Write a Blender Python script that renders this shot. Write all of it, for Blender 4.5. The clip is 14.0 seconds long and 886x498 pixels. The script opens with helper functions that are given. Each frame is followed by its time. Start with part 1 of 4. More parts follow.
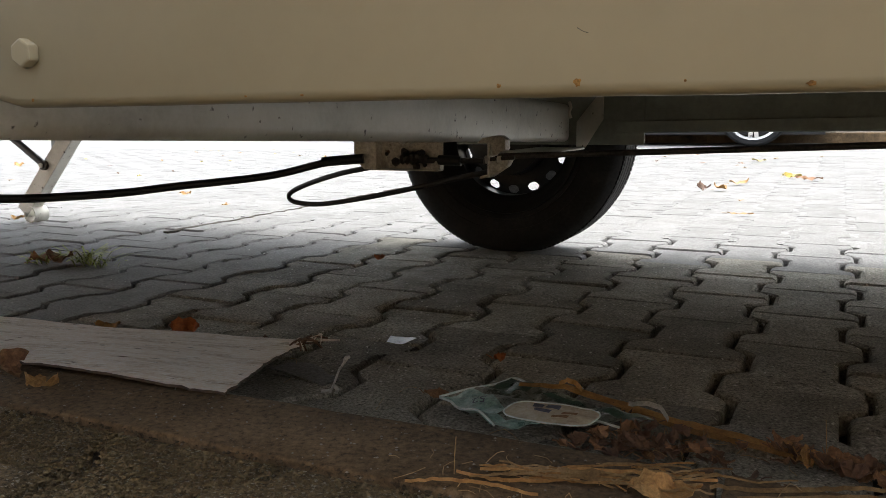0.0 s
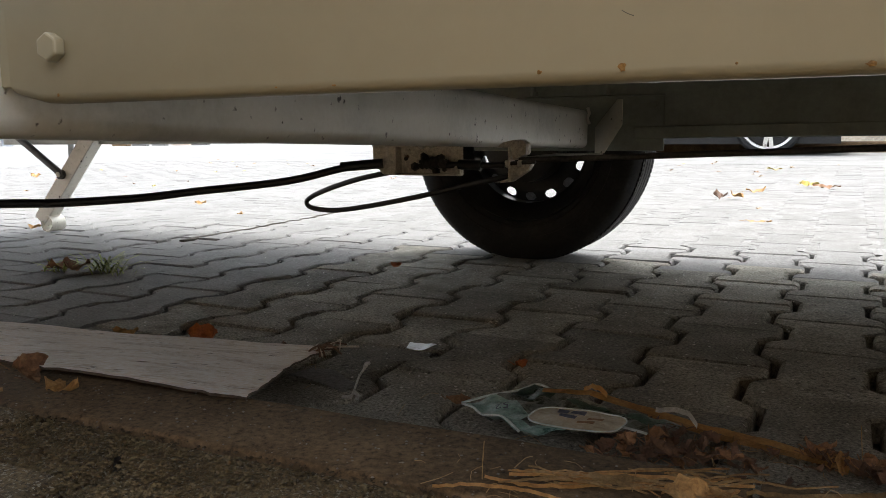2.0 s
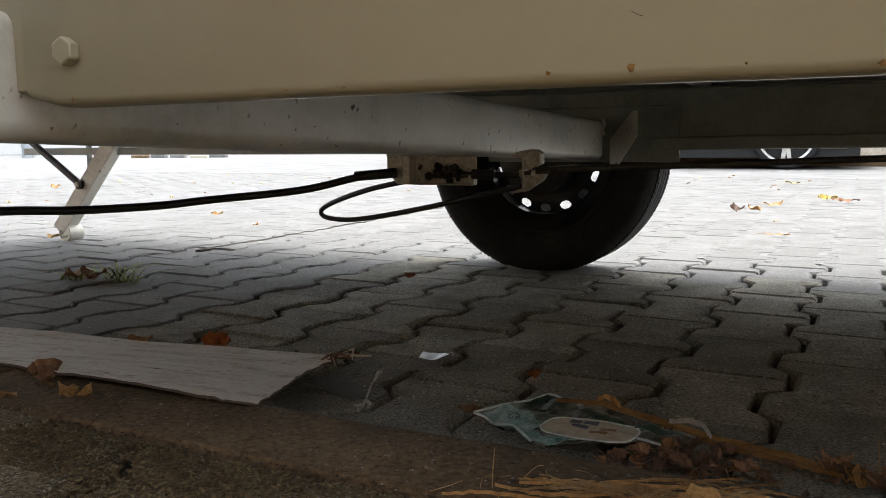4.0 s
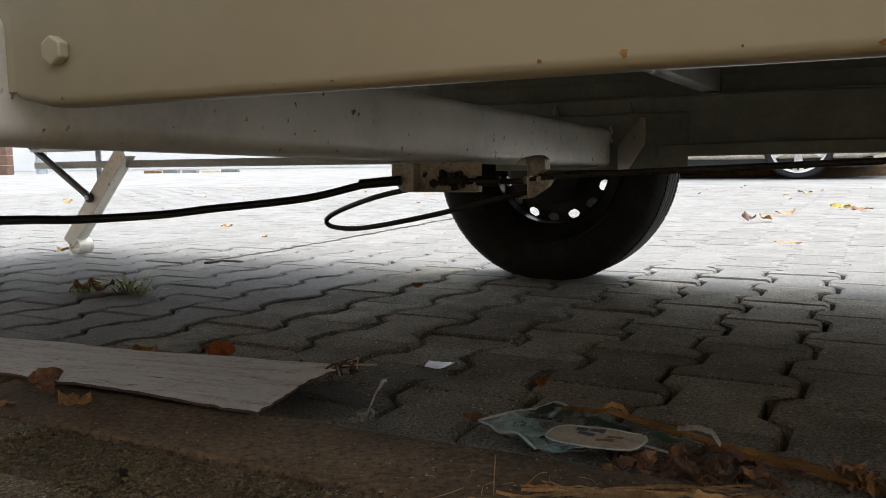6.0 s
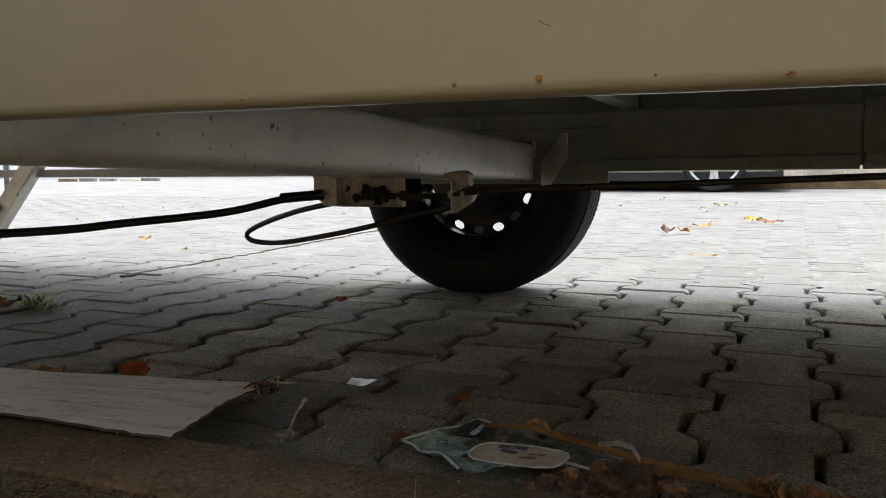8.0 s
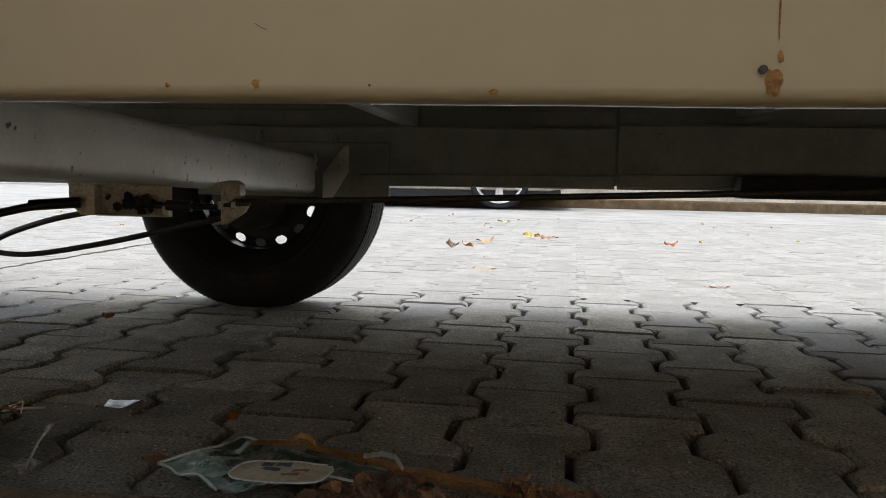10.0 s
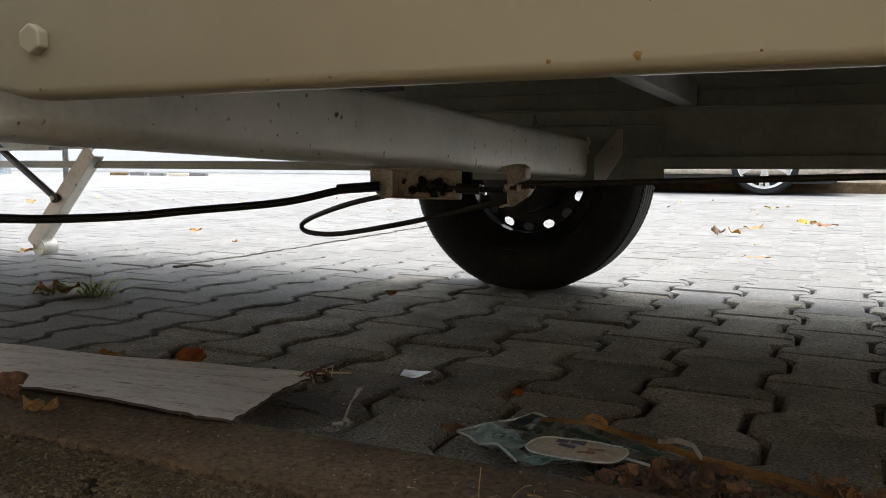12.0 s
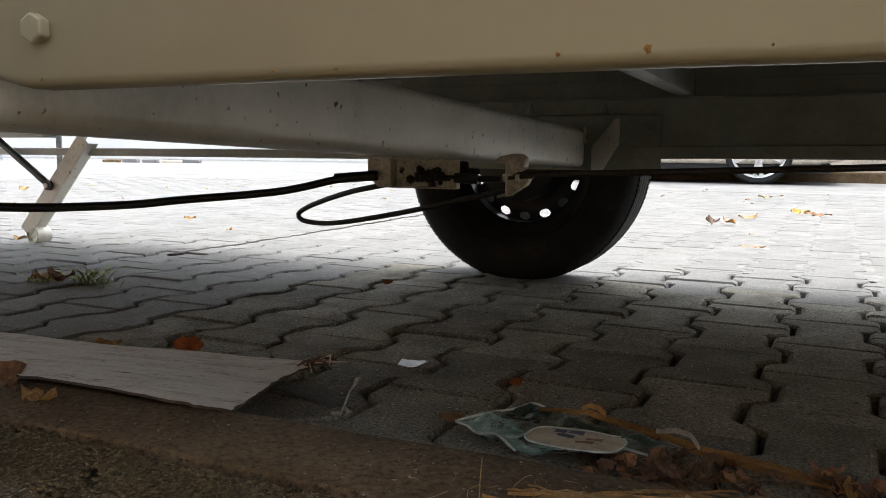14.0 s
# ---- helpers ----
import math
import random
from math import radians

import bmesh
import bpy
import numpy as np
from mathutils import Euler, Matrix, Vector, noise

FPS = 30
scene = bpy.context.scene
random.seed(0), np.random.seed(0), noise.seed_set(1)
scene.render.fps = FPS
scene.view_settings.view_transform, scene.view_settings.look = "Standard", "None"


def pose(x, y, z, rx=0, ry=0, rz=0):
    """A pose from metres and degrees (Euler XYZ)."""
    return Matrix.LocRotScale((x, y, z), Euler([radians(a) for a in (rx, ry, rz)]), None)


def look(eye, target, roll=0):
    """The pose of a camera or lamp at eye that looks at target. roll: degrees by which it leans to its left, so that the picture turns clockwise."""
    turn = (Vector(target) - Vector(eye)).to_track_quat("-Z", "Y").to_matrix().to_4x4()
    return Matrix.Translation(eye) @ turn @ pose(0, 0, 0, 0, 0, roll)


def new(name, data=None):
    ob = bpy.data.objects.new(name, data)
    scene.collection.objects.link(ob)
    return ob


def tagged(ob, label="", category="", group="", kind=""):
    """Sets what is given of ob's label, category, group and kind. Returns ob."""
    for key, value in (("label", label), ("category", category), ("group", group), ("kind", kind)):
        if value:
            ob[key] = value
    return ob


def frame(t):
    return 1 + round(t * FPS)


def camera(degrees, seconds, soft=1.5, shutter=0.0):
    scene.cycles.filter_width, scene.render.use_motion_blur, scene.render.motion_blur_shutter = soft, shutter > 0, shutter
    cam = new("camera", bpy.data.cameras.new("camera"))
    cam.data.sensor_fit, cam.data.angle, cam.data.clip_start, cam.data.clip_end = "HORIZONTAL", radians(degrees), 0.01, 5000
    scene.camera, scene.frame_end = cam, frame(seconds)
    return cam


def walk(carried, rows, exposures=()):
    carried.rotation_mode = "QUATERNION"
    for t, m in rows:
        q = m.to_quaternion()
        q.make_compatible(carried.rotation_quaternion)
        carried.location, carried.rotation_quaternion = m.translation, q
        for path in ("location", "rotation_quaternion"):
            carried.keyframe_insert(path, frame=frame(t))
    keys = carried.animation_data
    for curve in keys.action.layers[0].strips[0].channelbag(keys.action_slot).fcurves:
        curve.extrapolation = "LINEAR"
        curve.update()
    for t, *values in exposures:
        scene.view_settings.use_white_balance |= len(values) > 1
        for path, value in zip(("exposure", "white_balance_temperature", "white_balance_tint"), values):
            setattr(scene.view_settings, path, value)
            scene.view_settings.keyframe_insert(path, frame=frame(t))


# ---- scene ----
cam = camera(57.4, 14.0, soft=0.8)
PATH = [
    (0, (0.157, 0.052, 0.333), (-0.1, 2.01, 0.016), -0.5),
    (0.5, (0.154, 0.052, 0.333), (-0.103, 2.009, 0.016), -0.5),
    (1, (0.152, 0.054, 0.331), (-0.109, 2.012, 0.019), -0.4),
    (1.5, (0.147, 0.06, 0.326), (-0.13, 2.017, 0.021), -0.6),
    (2, (0.144, 0.061, 0.323), (-0.143, 2.019, 0.033), -0.7),
    (2.5, (0.148, 0.061, 0.326), (-0.157, 2.018, 0.049), -0.8),
    (3, (0.147, 0.062, 0.325), (-0.167, 2.018, 0.05), -0.8),
    (5.3, (0.151, 0.062, 0.31), (-0.191, 2.018, 0.075), -0.5),
    (5.5, (0.155, 0.072, 0.311), (-0.192, 2.028, 0.075), -0.7),
    (6, (0.155, 0.073, 0.308), (-0.199, 2.028, 0.083), -1.0),
    (6.5, (0.155, 0.073, 0.311), (-0.201, 2.029, 0.091), -1.1),
    (7, (0.151, 0.073, 0.314), (-0.202, 2.03, 0.099), -1.2),
    (7.5, (0.154, 0.075, 0.315), (-0.197, 2.033, 0.104), -1.2),
    (8, (0.159, 0.084, 0.314), (-0.017, 2.066, 0.112), -0.5),
    (8.2, (0.166, 0.087, 0.314), (0.175, 2.078, 0.132), -0.0),
    (9.2, (0.186, 0.087, 0.312), (0.664, 2.022, 0.144), 0.9),
    (10.3, (0.19, 0.087, 0.311), (0.377, 2.073, 0.157), 0.8),
    (10.5, (0.183, 0.086, 0.31), (0.265, 2.08, 0.172), 0.4),
    (11, (0.168, 0.086, 0.307), (0.091, 2.08, 0.174), -0.3),
    (11.5, (0.155, 0.086, 0.306), (-0.057, 2.07, 0.167), -0.1),
    (12, (0.139, 0.084, 0.305), (-0.139, 2.054, 0.101), 0.3),
    (12.5, (0.137, 0.083, 0.304), (-0.139, 2.053, 0.094), 0.5),
    (13, (0.137, 0.085, 0.305), (-0.131, 2.054, 0.074), 0.2),
    (13.5, (0.135, 0.084, 0.305), (-0.13, 2.052, 0.071), 0.2),
    (14, (0.133, 0.084, 0.307), (-0.129, 2.053, 0.074), 0.5),
]
EXPOSURES = [(0, 2.15, 6450, 8), (2, 2.12, 6450, 8), (6, 1.95, 6450, 8), (7.5, 1.95, 6450, 8), (8.2, 1.9, 6450, 8), (10.3, 1.82, 6450, 8), (11, 1.82, 6450, 8), (12, 2.0, 6450, 8), (14, 2.05, 6450, 8)]
walk(cam, [(t, look(eye, target, roll)) for t, eye, target, roll in PATH], exposures=EXPOSURES)

# --- light: a bright overcast day beyond the trailer, deep shade beneath it
world = bpy.data.worlds.new("overcast_sky")
scene.world = world
world.use_nodes = True
wn = world.node_tree.nodes
sky = wn.new("ShaderNodeTexSky")
sky.sky_type = "NISHITA"
sky.sun_disc = False
sky.sun_elevation = radians(70)
sky.sun_rotation = radians(37)
sky.air_density = 1.0
sky.dust_density = 4.0
sky.ozone_density = 1.0
haze = wn.new("ShaderNodeHueSaturation")
haze.inputs["Saturation"].default_value = 0.28
world.node_tree.links.new(sky.outputs[0], haze.inputs["Color"])
world.node_tree.links.new(haze.outputs[0], wn["Background"].inputs[0])
wn["Background"].inputs[1].default_value = 0.15
sun_data = bpy.data.lights.new("sun", "SUN")
sun_data.energy = 0.36
sun_data.angle = radians(40)
sun_data.color = (1.0, 0.98, 0.96)
sun = new("sun", sun_data)
sun.matrix_world = look((3, 4, 14), (0, 0, 0))

# --- frames of reference: the trailer lies 17 degrees off the world's axes
TURN = Matrix.Rotation(radians(-17.0), 4, "Z")
PAVE = Matrix.Rotation(radians(-18.5), 4, "Z")
rnd = random.Random(7)


# --- mesh helpers
def box(bm, x0, x1, y0, y1, z0, z1, m=None):
    r = bmesh.ops.create_cube(bm, size=1.0)
    mm = Matrix.Translation(((x0 + x1) / 2, (y0 + y1) / 2, (z0 + z1) / 2)) @ Matrix.Diagonal((x1 - x0, y1 - y0, z1 - z0, 1))
    bmesh.ops.transform(bm, matrix=(m @ mm if m else mm), verts=r["verts"])
    return r["verts"]


def bevel(bm, width, segments=2):
    edges = [e for e in bm.edges if len(e.link_faces) == 2 and e.calc_face_angle(0) > 0.5]
    bmesh.ops.bevel(bm, geom=edges, offset=width, segments=segments, affect="EDGES", profile=0.5)


def cyl(bm, p, q, r0, r1=None, seg=20, caps=True):
    p, q = Vector(p), Vector(q)
    d = q - p
    m = Matrix.Translation((p + q) / 2) @ d.to_track_quat("Z", "Y").to_matrix().to_4x4()
    return bmesh.ops.create_cone(bm, cap_ends=caps, segments=seg, radius1=r0, radius2=r0 if r1 is None else r1, depth=d.length, matrix=m)["verts"]


def tube(bm, pts, r, seg=10, sub=8):
    """A round cable through the points, smoothed."""
    P = [Vector(p) for p in pts]
    path = []
    for i in range(len(P) - 1):
        a, b, c, d = P[max(i - 1, 0)], P[i], P[i + 1], P[min(i + 2, len(P) - 1)]
        for k in range(sub):
            t = k / sub
            path.append(0.5 * (2 * b + (c - a) * t + (2 * a - 5 * b + 4 * c - d) * t * t + (3 * b - a - 3 * c + d) * t ** 3))
    path.append(P[-1])
    rings = []
    for i, p in enumerate(path):
        d = (path[min(i + 1, len(path) - 1)] - path[max(i - 1, 0)]).normalized()
        q = d.to_track_quat("Z", "Y").to_matrix()
        rings.append([bm.verts.new(p + q @ Vector((r * math.cos(6.2832 * k / seg), r * math.sin(6.2832 * k / seg), 0))) for k in range(seg)])
    for a, b in zip(rings, rings[1:]):
        for k in range(seg):
            bm.faces.new((a[k], a[(k + 1) % seg], b[(k + 1) % seg], b[k]))
    bm.faces.new(rings[0])
    bm.faces.new(list(reversed(rings[-1])))


def lathe(bm, profile, centre, axis_y=True, seg=72, closed=True):
    """Turns a profile of (radius, along) round an axis along y through centre."""
    rings = []
    c = Vector(centre)
    for k in range(seg):
        a = 2 * math.pi * k / seg
        rings.append([bm.verts.new(c + Vector((r * math.cos(a), y, r * math.sin(a)))) for r, y in profile])
    n = len(profile)
    for k in range(seg):
        A, B = rings[k], rings[(k + 1) % seg]
        for i in range(n if closed else n - 1):
            bm.faces.new((A[i], A[(i + 1) % n], B[(i + 1) % n], B[i]))


def prism(bm, outline, y0, y1, plane="xz"):
    """A plate from an outline, with its thickness from y0 to y1."""
    def at(a, b, y):
        return (a, y, b) if plane == "xz" else ((y, a, b) if plane == "yz" else (a, b, y))
    f = [bm.verts.new(at(a, b, y0)) for a, b in outline]
    g = [bm.verts.new(at(a, b, y1)) for a, b in outline]
    bm.faces.new(f)
    bm.faces.new(list(reversed(g)))
    n = len(f)
    for i in range(n):
        bm.faces.new((f[i], g[i], g[(i + 1) % n], f[(i + 1) % n]))
    bmesh.ops.recalc_face_normals(bm, faces=bm.faces)


def mesh_of(bm, name, material, smooth=False):
    bmesh.ops.recalc_face_normals(bm, faces=bm.faces)
    me = bpy.data.meshes.new(name)
    bm.to_mesh(me)
    bm.free()
    for mat in material if isinstance(material, (list, tuple)) else [material]:
        me.materials.append(mat)
    if smooth:
        for p in me.polygons:
            p.use_smooth = True
        me.set_sharp_from_angle(angle=radians(38))
    return me


BASES = {}


def thing(name, base, label, category, group="", turn=TURN):
    ob = new(name)
    ob.empty_display_size = 0.1
    ob.matrix_world = turn @ Matrix.Translation(base)
    BASES[ob.name] = Vector(base)
    return tagged(ob, label, category, group)


def part(name, bm, material, parent, label="", smooth=True):
    """One mesh object under a thing or a part; the bmesh is in the trailer's frame."""
    base = BASES[parent.name]
    bmesh.ops.translate(bm, vec=-base, verts=bm.verts)
    ob = new(name, mesh_of(bm, name, material, smooth))
    ob.parent = parent
    BASES[ob.name] = base
    return tagged(ob, label) if label else ob


def single(name, bm, material, label, category, group="", kind="", turn=TURN, smooth=False, base=(0, 0, 0)):
    base = Vector(base)
    bmesh.ops.translate(bm, vec=-base, verts=bm.verts)
    ob = new(name, mesh_of(bm, name, material, smooth))
    ob.matrix_world = turn @ Matrix.Translation(base)
    BASES[ob.name] = base
    return tagged(ob, label, category, group, kind)


# --- materials
def material(name, base, rough=0.7, metal=0.0, dark=None, light=None, scale=8.0, fine=120.0, bump=0.2, fine_bump=0.3,
             spots=None, spot_scale=30.0, spot_at=0.68, random_part=0.0, random_island=False, rough_var=0.1, spec=0.5, stretch=(1, 1, 1), coat=0.0, grit=0.35, pits=0.0, pit_scale=95.0):
    """A worn surface: broad stains, fine grain, optional spots and a shift of tone from piece to piece."""
    m = bpy.data.materials.new(name)
    m.use_nodes = True
    nt = m.node_tree
    N, L = nt.nodes, nt.links
    b = N["Principled BSDF"]
    b.inputs["Metallic"].default_value = metal
    b.inputs["Specular IOR Level"].default_value = spec
    b.inputs["Coat Weight"].default_value = coat
    tc = N.new("ShaderNodeTexCoord")
    geo = N.new("ShaderNodeNewGeometry")
    mp = N.new("ShaderNodeMapping")
    mp.inputs["Scale"].default_value = stretch
    L.new(geo.outputs["Position"], mp.inputs["Vector"])
    big = N.new("ShaderNodeTexNoise")
    big.inputs["Scale"].default_value = scale
    big.inputs["Detail"].default_value = 8
    big.inputs["Roughness"].default_value = 0.65
    small = N.new("ShaderNodeTexNoise")
    small.inputs["Scale"].default_value = fine
    small.inputs["Detail"].default_value = 6
    small.inputs["Roughness"].default_value = 0.7
    for x in (big, small):
        L.new(mp.outputs[0], x.inputs["Vector"])
    ramp = N.new("ShaderNodeValToRGB")
    dark = dark or tuple(c * 0.6 for c in base)
    light = light or tuple(min(1, c * 1.35) for c in base)
    ramp.color_ramp.elements[0].position = 0.28
    ramp.color_ramp.elements[0].color = (*dark, 1)
    ramp.color_ramp.elements[1].position = 0.74
    ramp.color_ramp.elements[1].color = (*light, 1)
    e = ramp.color_ramp.elements.new(0.5)
    e.color = (*base, 1)
    L.new(big.outputs["Fac"], ramp.inputs["Fac"])
    grain = N.new("ShaderNodeMix")
    grain.data_type = "RGBA"
    grain.blend_type = "OVERLAY"
    grain.inputs["Factor"].default_value = 0.9
    L.new(ramp.outputs["Color"], grain.inputs["A"])
    gr = N.new("ShaderNodeMapRange")
    gr.inputs["From Min"].default_value = 0.36
    gr.inputs["From Max"].default_value = 0.64
    gr.inputs["To Min"].default_value = 0.5 - 0.42 * grit
    gr.inputs["To Max"].default_value = 0.5 + 0.42 * grit
    L.new(small.outputs["Fac"], gr.inputs["Value"])
    L.new(gr.outputs[0], grain.inputs["B"])
    col = grain.outputs["Result"]
    if spots:
        vn = N.new("ShaderNodeTexNoise")
        vn.inputs["Scale"].default_value = spot_scale
        vn.inputs["Detail"].default_value = 4
        L.new(mp.outputs[0], vn.inputs["Vector"])
        sr = N.new("ShaderNodeValToRGB")
        sr.color_ramp.elements[0].position = spot_at
        sr.color_ramp.elements[1].position = spot_at + 0.06
        L.new(vn.outputs["Fac"], sr.inputs["Fac"])
        sm = N.new("ShaderNodeMix")
        sm.data_type = "RGBA"
        L.new(sr.outputs["Color"], sm.inputs["Factor"])
        L.new(col, sm.inputs["A"])
        sm.inputs["B"].default_value = (*spots, 1)
        col = sm.outputs["Result"]
    if pits:
        pn = N.new("ShaderNodeTexNoise")
        pn.inputs["Scale"].default_value = pit_scale
        pn.inputs["Detail"].default_value = 5
        pn.inputs["Roughness"].default_value = 0.6
        L.new(mp.outputs[0], pn.inputs["Vector"])
        pr = N.new("ShaderNodeMapRange")
        pr.inputs["From Min"].default_value = 0.31
        pr.inputs["From Max"].default_value = 0.40
        pr.inputs["To Min"].default_value = 1 - pits
        pr.inputs["To Max"].default_value = 1.0
        L.new(pn.outputs["Fac"], pr.inputs["Value"])
        ph = N.new("ShaderNodeHueSaturation")
        L.new(pr.outputs[0], ph.inputs["Value"])
        L.new(col, ph.inputs["Color"])
        col = ph.outputs["Color"]
    if random_part:
        src = geo.outputs["Random Per Island"]
        if not random_island:
            oi = N.new("ShaderNodeObjectInfo")
            src = oi.outputs["Random"]
        mr = N.new("ShaderNodeMapRange")
        mr.inputs["To Min"].default_value = 1 - random_part
        mr.inputs["To Max"].default_value = 1 + random_part
        L.new(src, mr.inputs["Value"])
        hs = N.new("ShaderNodeHueSaturation")
        L.new(mr.outputs[0], hs.inputs["Value"])
        L.new(col, hs.inputs["Color"])
        col = hs.outputs["Color"]
    L.new(col, b.inputs["Base Color"])
    rr = N.new("ShaderNodeMapRange")
    rr.inputs["To Min"].default_value = max(0.03, rough - rough_var)
    rr.inputs["To Max"].default_value = min(1, rough + rough_var)
    L.new(big.outputs["Fac"], rr.inputs["Value"])
    L.new(rr.outputs[0], b.inputs["Roughness"])
    b1 = N.new("ShaderNodeBump")
    b1.inputs["Strength"].default_value = fine_bump
    b1.inputs["Distance"].default_value = 0.0035
    L.new(small.outputs["Fac"], b1.inputs["Height"])
    b2 = N.new("ShaderNodeBump")
    b2.inputs["Strength"].default_value = bump
    b2.inputs["Distance"].default_value = 0.01
    L.new(big.outputs["Fac"], b2.inputs["Height"])
    L.new(b1.outputs[0], b2.inputs["Normal"])
    L.new(b2.outputs[0], b.inputs["Normal"])
    return m


# blocks under the trailer: colour raised to offset the deep shade
M_PAVER = material("concrete_paver", (0.26, 0.247, 0.208), 0.85, spec=0.35, dark=(0.125, 0.117, 0.092), light=(0.40, 0.382, 0.33), scale=7, fine=260, bump=0.5, fine_bump=0.9,
                   spots=(0.58, 0.56, 0.52), spot_scale=150, spot_at=0.65, random_part=0.30, grit=0.8, pits=0.75, pit_scale=110.0)
# same blocks, colour lowered so open daylight does not burn them out
M_PAVER_FAR = material("concrete_paver_toned_down", (0.195, 0.192, 0.187), 0.8, dark=(0.145, 0.142, 0.136), light=(0.235, 0.232, 0.228), scale=9, fine=210, bump=0.4, fine_bump=0.8,
                       spots=(0.50, 0.49, 0.47), spot_scale=170, spot_at=0.69, random_part=0.10, random_island=True, grit=0.5, pits=0.25)
M_EARTH = material("joint_earth", (0.065, 0.056, 0.045), 0.95, scale=20, fine=200, bump=0.8, fine_bump=1.0)
M_SOIL = material("packed_soil", (0.09, 0.066, 0.040), 0.95, scale=40, fine=300, bump=0.6, random_part=0.4, random_island=True)
M_SAND = material("joint_sand", (0.205, 0.203, 0.198), 0.9, scale=12, fine=230, bump=0.4, grit=0.8)
M_FIELD = material("far_ground", (0.215, 0.213, 0.21), 0.9, scale=2, fine=40)
M_KERB = material("kerb_stone", (0.142, 0.095, 0.050), 0.92, dark=(0.060, 0.039, 0.020), light=(0.24, 0.162, 0.090), scale=9, fine=150, bump=0.25, fine_bump=0.5,
                  spots=(0.36, 0.31, 0.24), spot_scale=190, spot_at=0.70, random_part=0.1, grit=0.6, pits=0.5, pit_scale=150.0)
M_AGG = material("exposed_aggregate", (0.16, 0.12, 0.064), 0.9, dark=(0.06, 0.043, 0.022), light=(0.20, 0.15, 0.085), scale=14, fine=250, bump=0.8, fine_bump=1.0,
                 spots=(0.38, 0.35, 0.28), spot_scale=330, spot_at=0.57, random_part=0.15, random_island=True, grit=1.0)
M_GALV = material("galvanised_steel", (0.66, 0.645, 0.58), 0.46, 0.25, dark=(0.45, 0.445, 0.40), light=(0.76, 0.745, 0.69), scale=7, fine=140, bump=0.01, fine_bump=0.015,
                  spots=(0.08, 0.07, 0.06), spot_scale=75, spot_at=0.655, rough_var=0.16, grit=0.10)
M_GRIMY = material("grimy_galvanised_steel", (0.52, 0.49, 0.42), 0.5, 0.3, dark=(0.30, 0.26, 0.21), light=(0.64, 0.61, 0.55), scale=24, fine=200, bump=0.12, fine_bump=0.2,
                   spots=(0.10, 0.055, 0.03), spot_scale=55, spot_at=0.66, grit=0.4)
M_RAIL = material("dull_galvanised_rail", (0.42, 0.435, 0.41), 0.5, 0.2, dark=(0.31, 0.325, 0.305), light=(0.52, 0.535, 0.51), scale=9, fine=90, bump=0.01, fine_bump=0.02, grit=0.1)
M_CHASSIS = material("dull_green_grey_chassis_steel", (0.27, 0.305, 0.275), 0.5, 0.2, dark=(0.20, 0.225, 0.20), light=(0.33, 0.37, 0.335), scale=9, fine=90, bump=0.01, fine_bump=0.02, grit=0.1)
M_CREAM = material("cream_enamel", (0.335, 0.304, 0.212), 0.34, 0.0, dark=(0.305, 0.276, 0.19), light=(0.36, 0.328, 0.232), scale=2, fine=60, bump=0.01, fine_bump=0.02, coat=0.25, grit=0.02)
M_RUST = material("rust", (0.30, 0.155, 0.04), 0.9, 0.0, dark=(0.12, 0.055, 0.02), light=(0.40, 0.23, 0.07), scale=260, fine=400, bump=0.5, fine_bump=0.8)
M_RUBBER = material("tyre_rubber", (0.017, 0.018, 0.019), 0.75, scale=14, fine=120, bump=0.1, fine_bump=0.2, light=(0.032, 0.033, 0.034), spec=0.3)
M_RIM = material("black_steel_rim", (0.022, 0.022, 0.022), 0.36, 0.0, scale=20, fine=120, bump=0.05, fine_bump=0.1, light=(0.04, 0.038, 0.035), spec=0.5)
M_TRIM = material("grey_wheel_trim", (0.34, 0.35, 0.36), 0.5, 0.1, scale=20, fine=120, bump=0.02, fine_bump=0.05)
M_CABLE = material("cable_sheath", (0.016, 0.016, 0.016), 0.45, scale=30, fine=300, bump=0.05, fine_bump=0.1)
M_ROD = material("grimy_steel_rod", (0.09, 0.085, 0.08), 0.55, 0.7, scale=30, fine=200)
M_BLACK = material("grease_and_weld", (0.03, 0.026, 0.022), 0.6, 0.2, scale=60, fine=300, bump=0.5, fine_bump=0.6)
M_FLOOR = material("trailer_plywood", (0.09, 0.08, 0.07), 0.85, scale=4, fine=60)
M_CARD = material("weathered_fibreboard", (0.85, 0.775, 0.70), 0.8, dark=(0.56, 0.47, 0.40), light=(0.90, 0.84, 0.78), scale=14, fine=110, bump=0.25, fine_bump=0.5,
                  spots=(0.13, 0.085, 0.06), spot_scale=48, spot_at=0.655, stretch=(0.9, 3.2, 1), grit=0.8)
M_CARD_EDGE = material("dark_board_edge", (0.09, 0.065, 0.05), 0.95, scale=60, fine=300)
M_LEAF = material("dry_brown_leaf", (0.31, 0.165, 0.085), 0.8, dark=(0.13, 0.065, 0.035), light=(0.48, 0.29, 0.16), scale=60, fine=300, bump=0.4, random_part=0.3)
M_LEAF_DARK = material("wet_dark_leaf", (0.15, 0.082, 0.05), 0.6, dark=(0.06, 0.034, 0.022), light=(0.28, 0.165, 0.10), scale=60, fine=300, bump=0.4, random_part=0.35)
M_LEAF_RED = material("orange_leaf", (0.36, 0.11, 0.035), 0.75, dark=(0.22, 0.06, 0.02), light=(0.48, 0.18, 0.06), scale=60, fine=300, bump=0.3)
M_LEAF_TAN = material("tan_leaf", (0.42, 0.235, 0.085), 0.8, dark=(0.20, 0.095, 0.03), light=(0.56, 0.36, 0.16), scale=60, fine=300, bump=0.4)
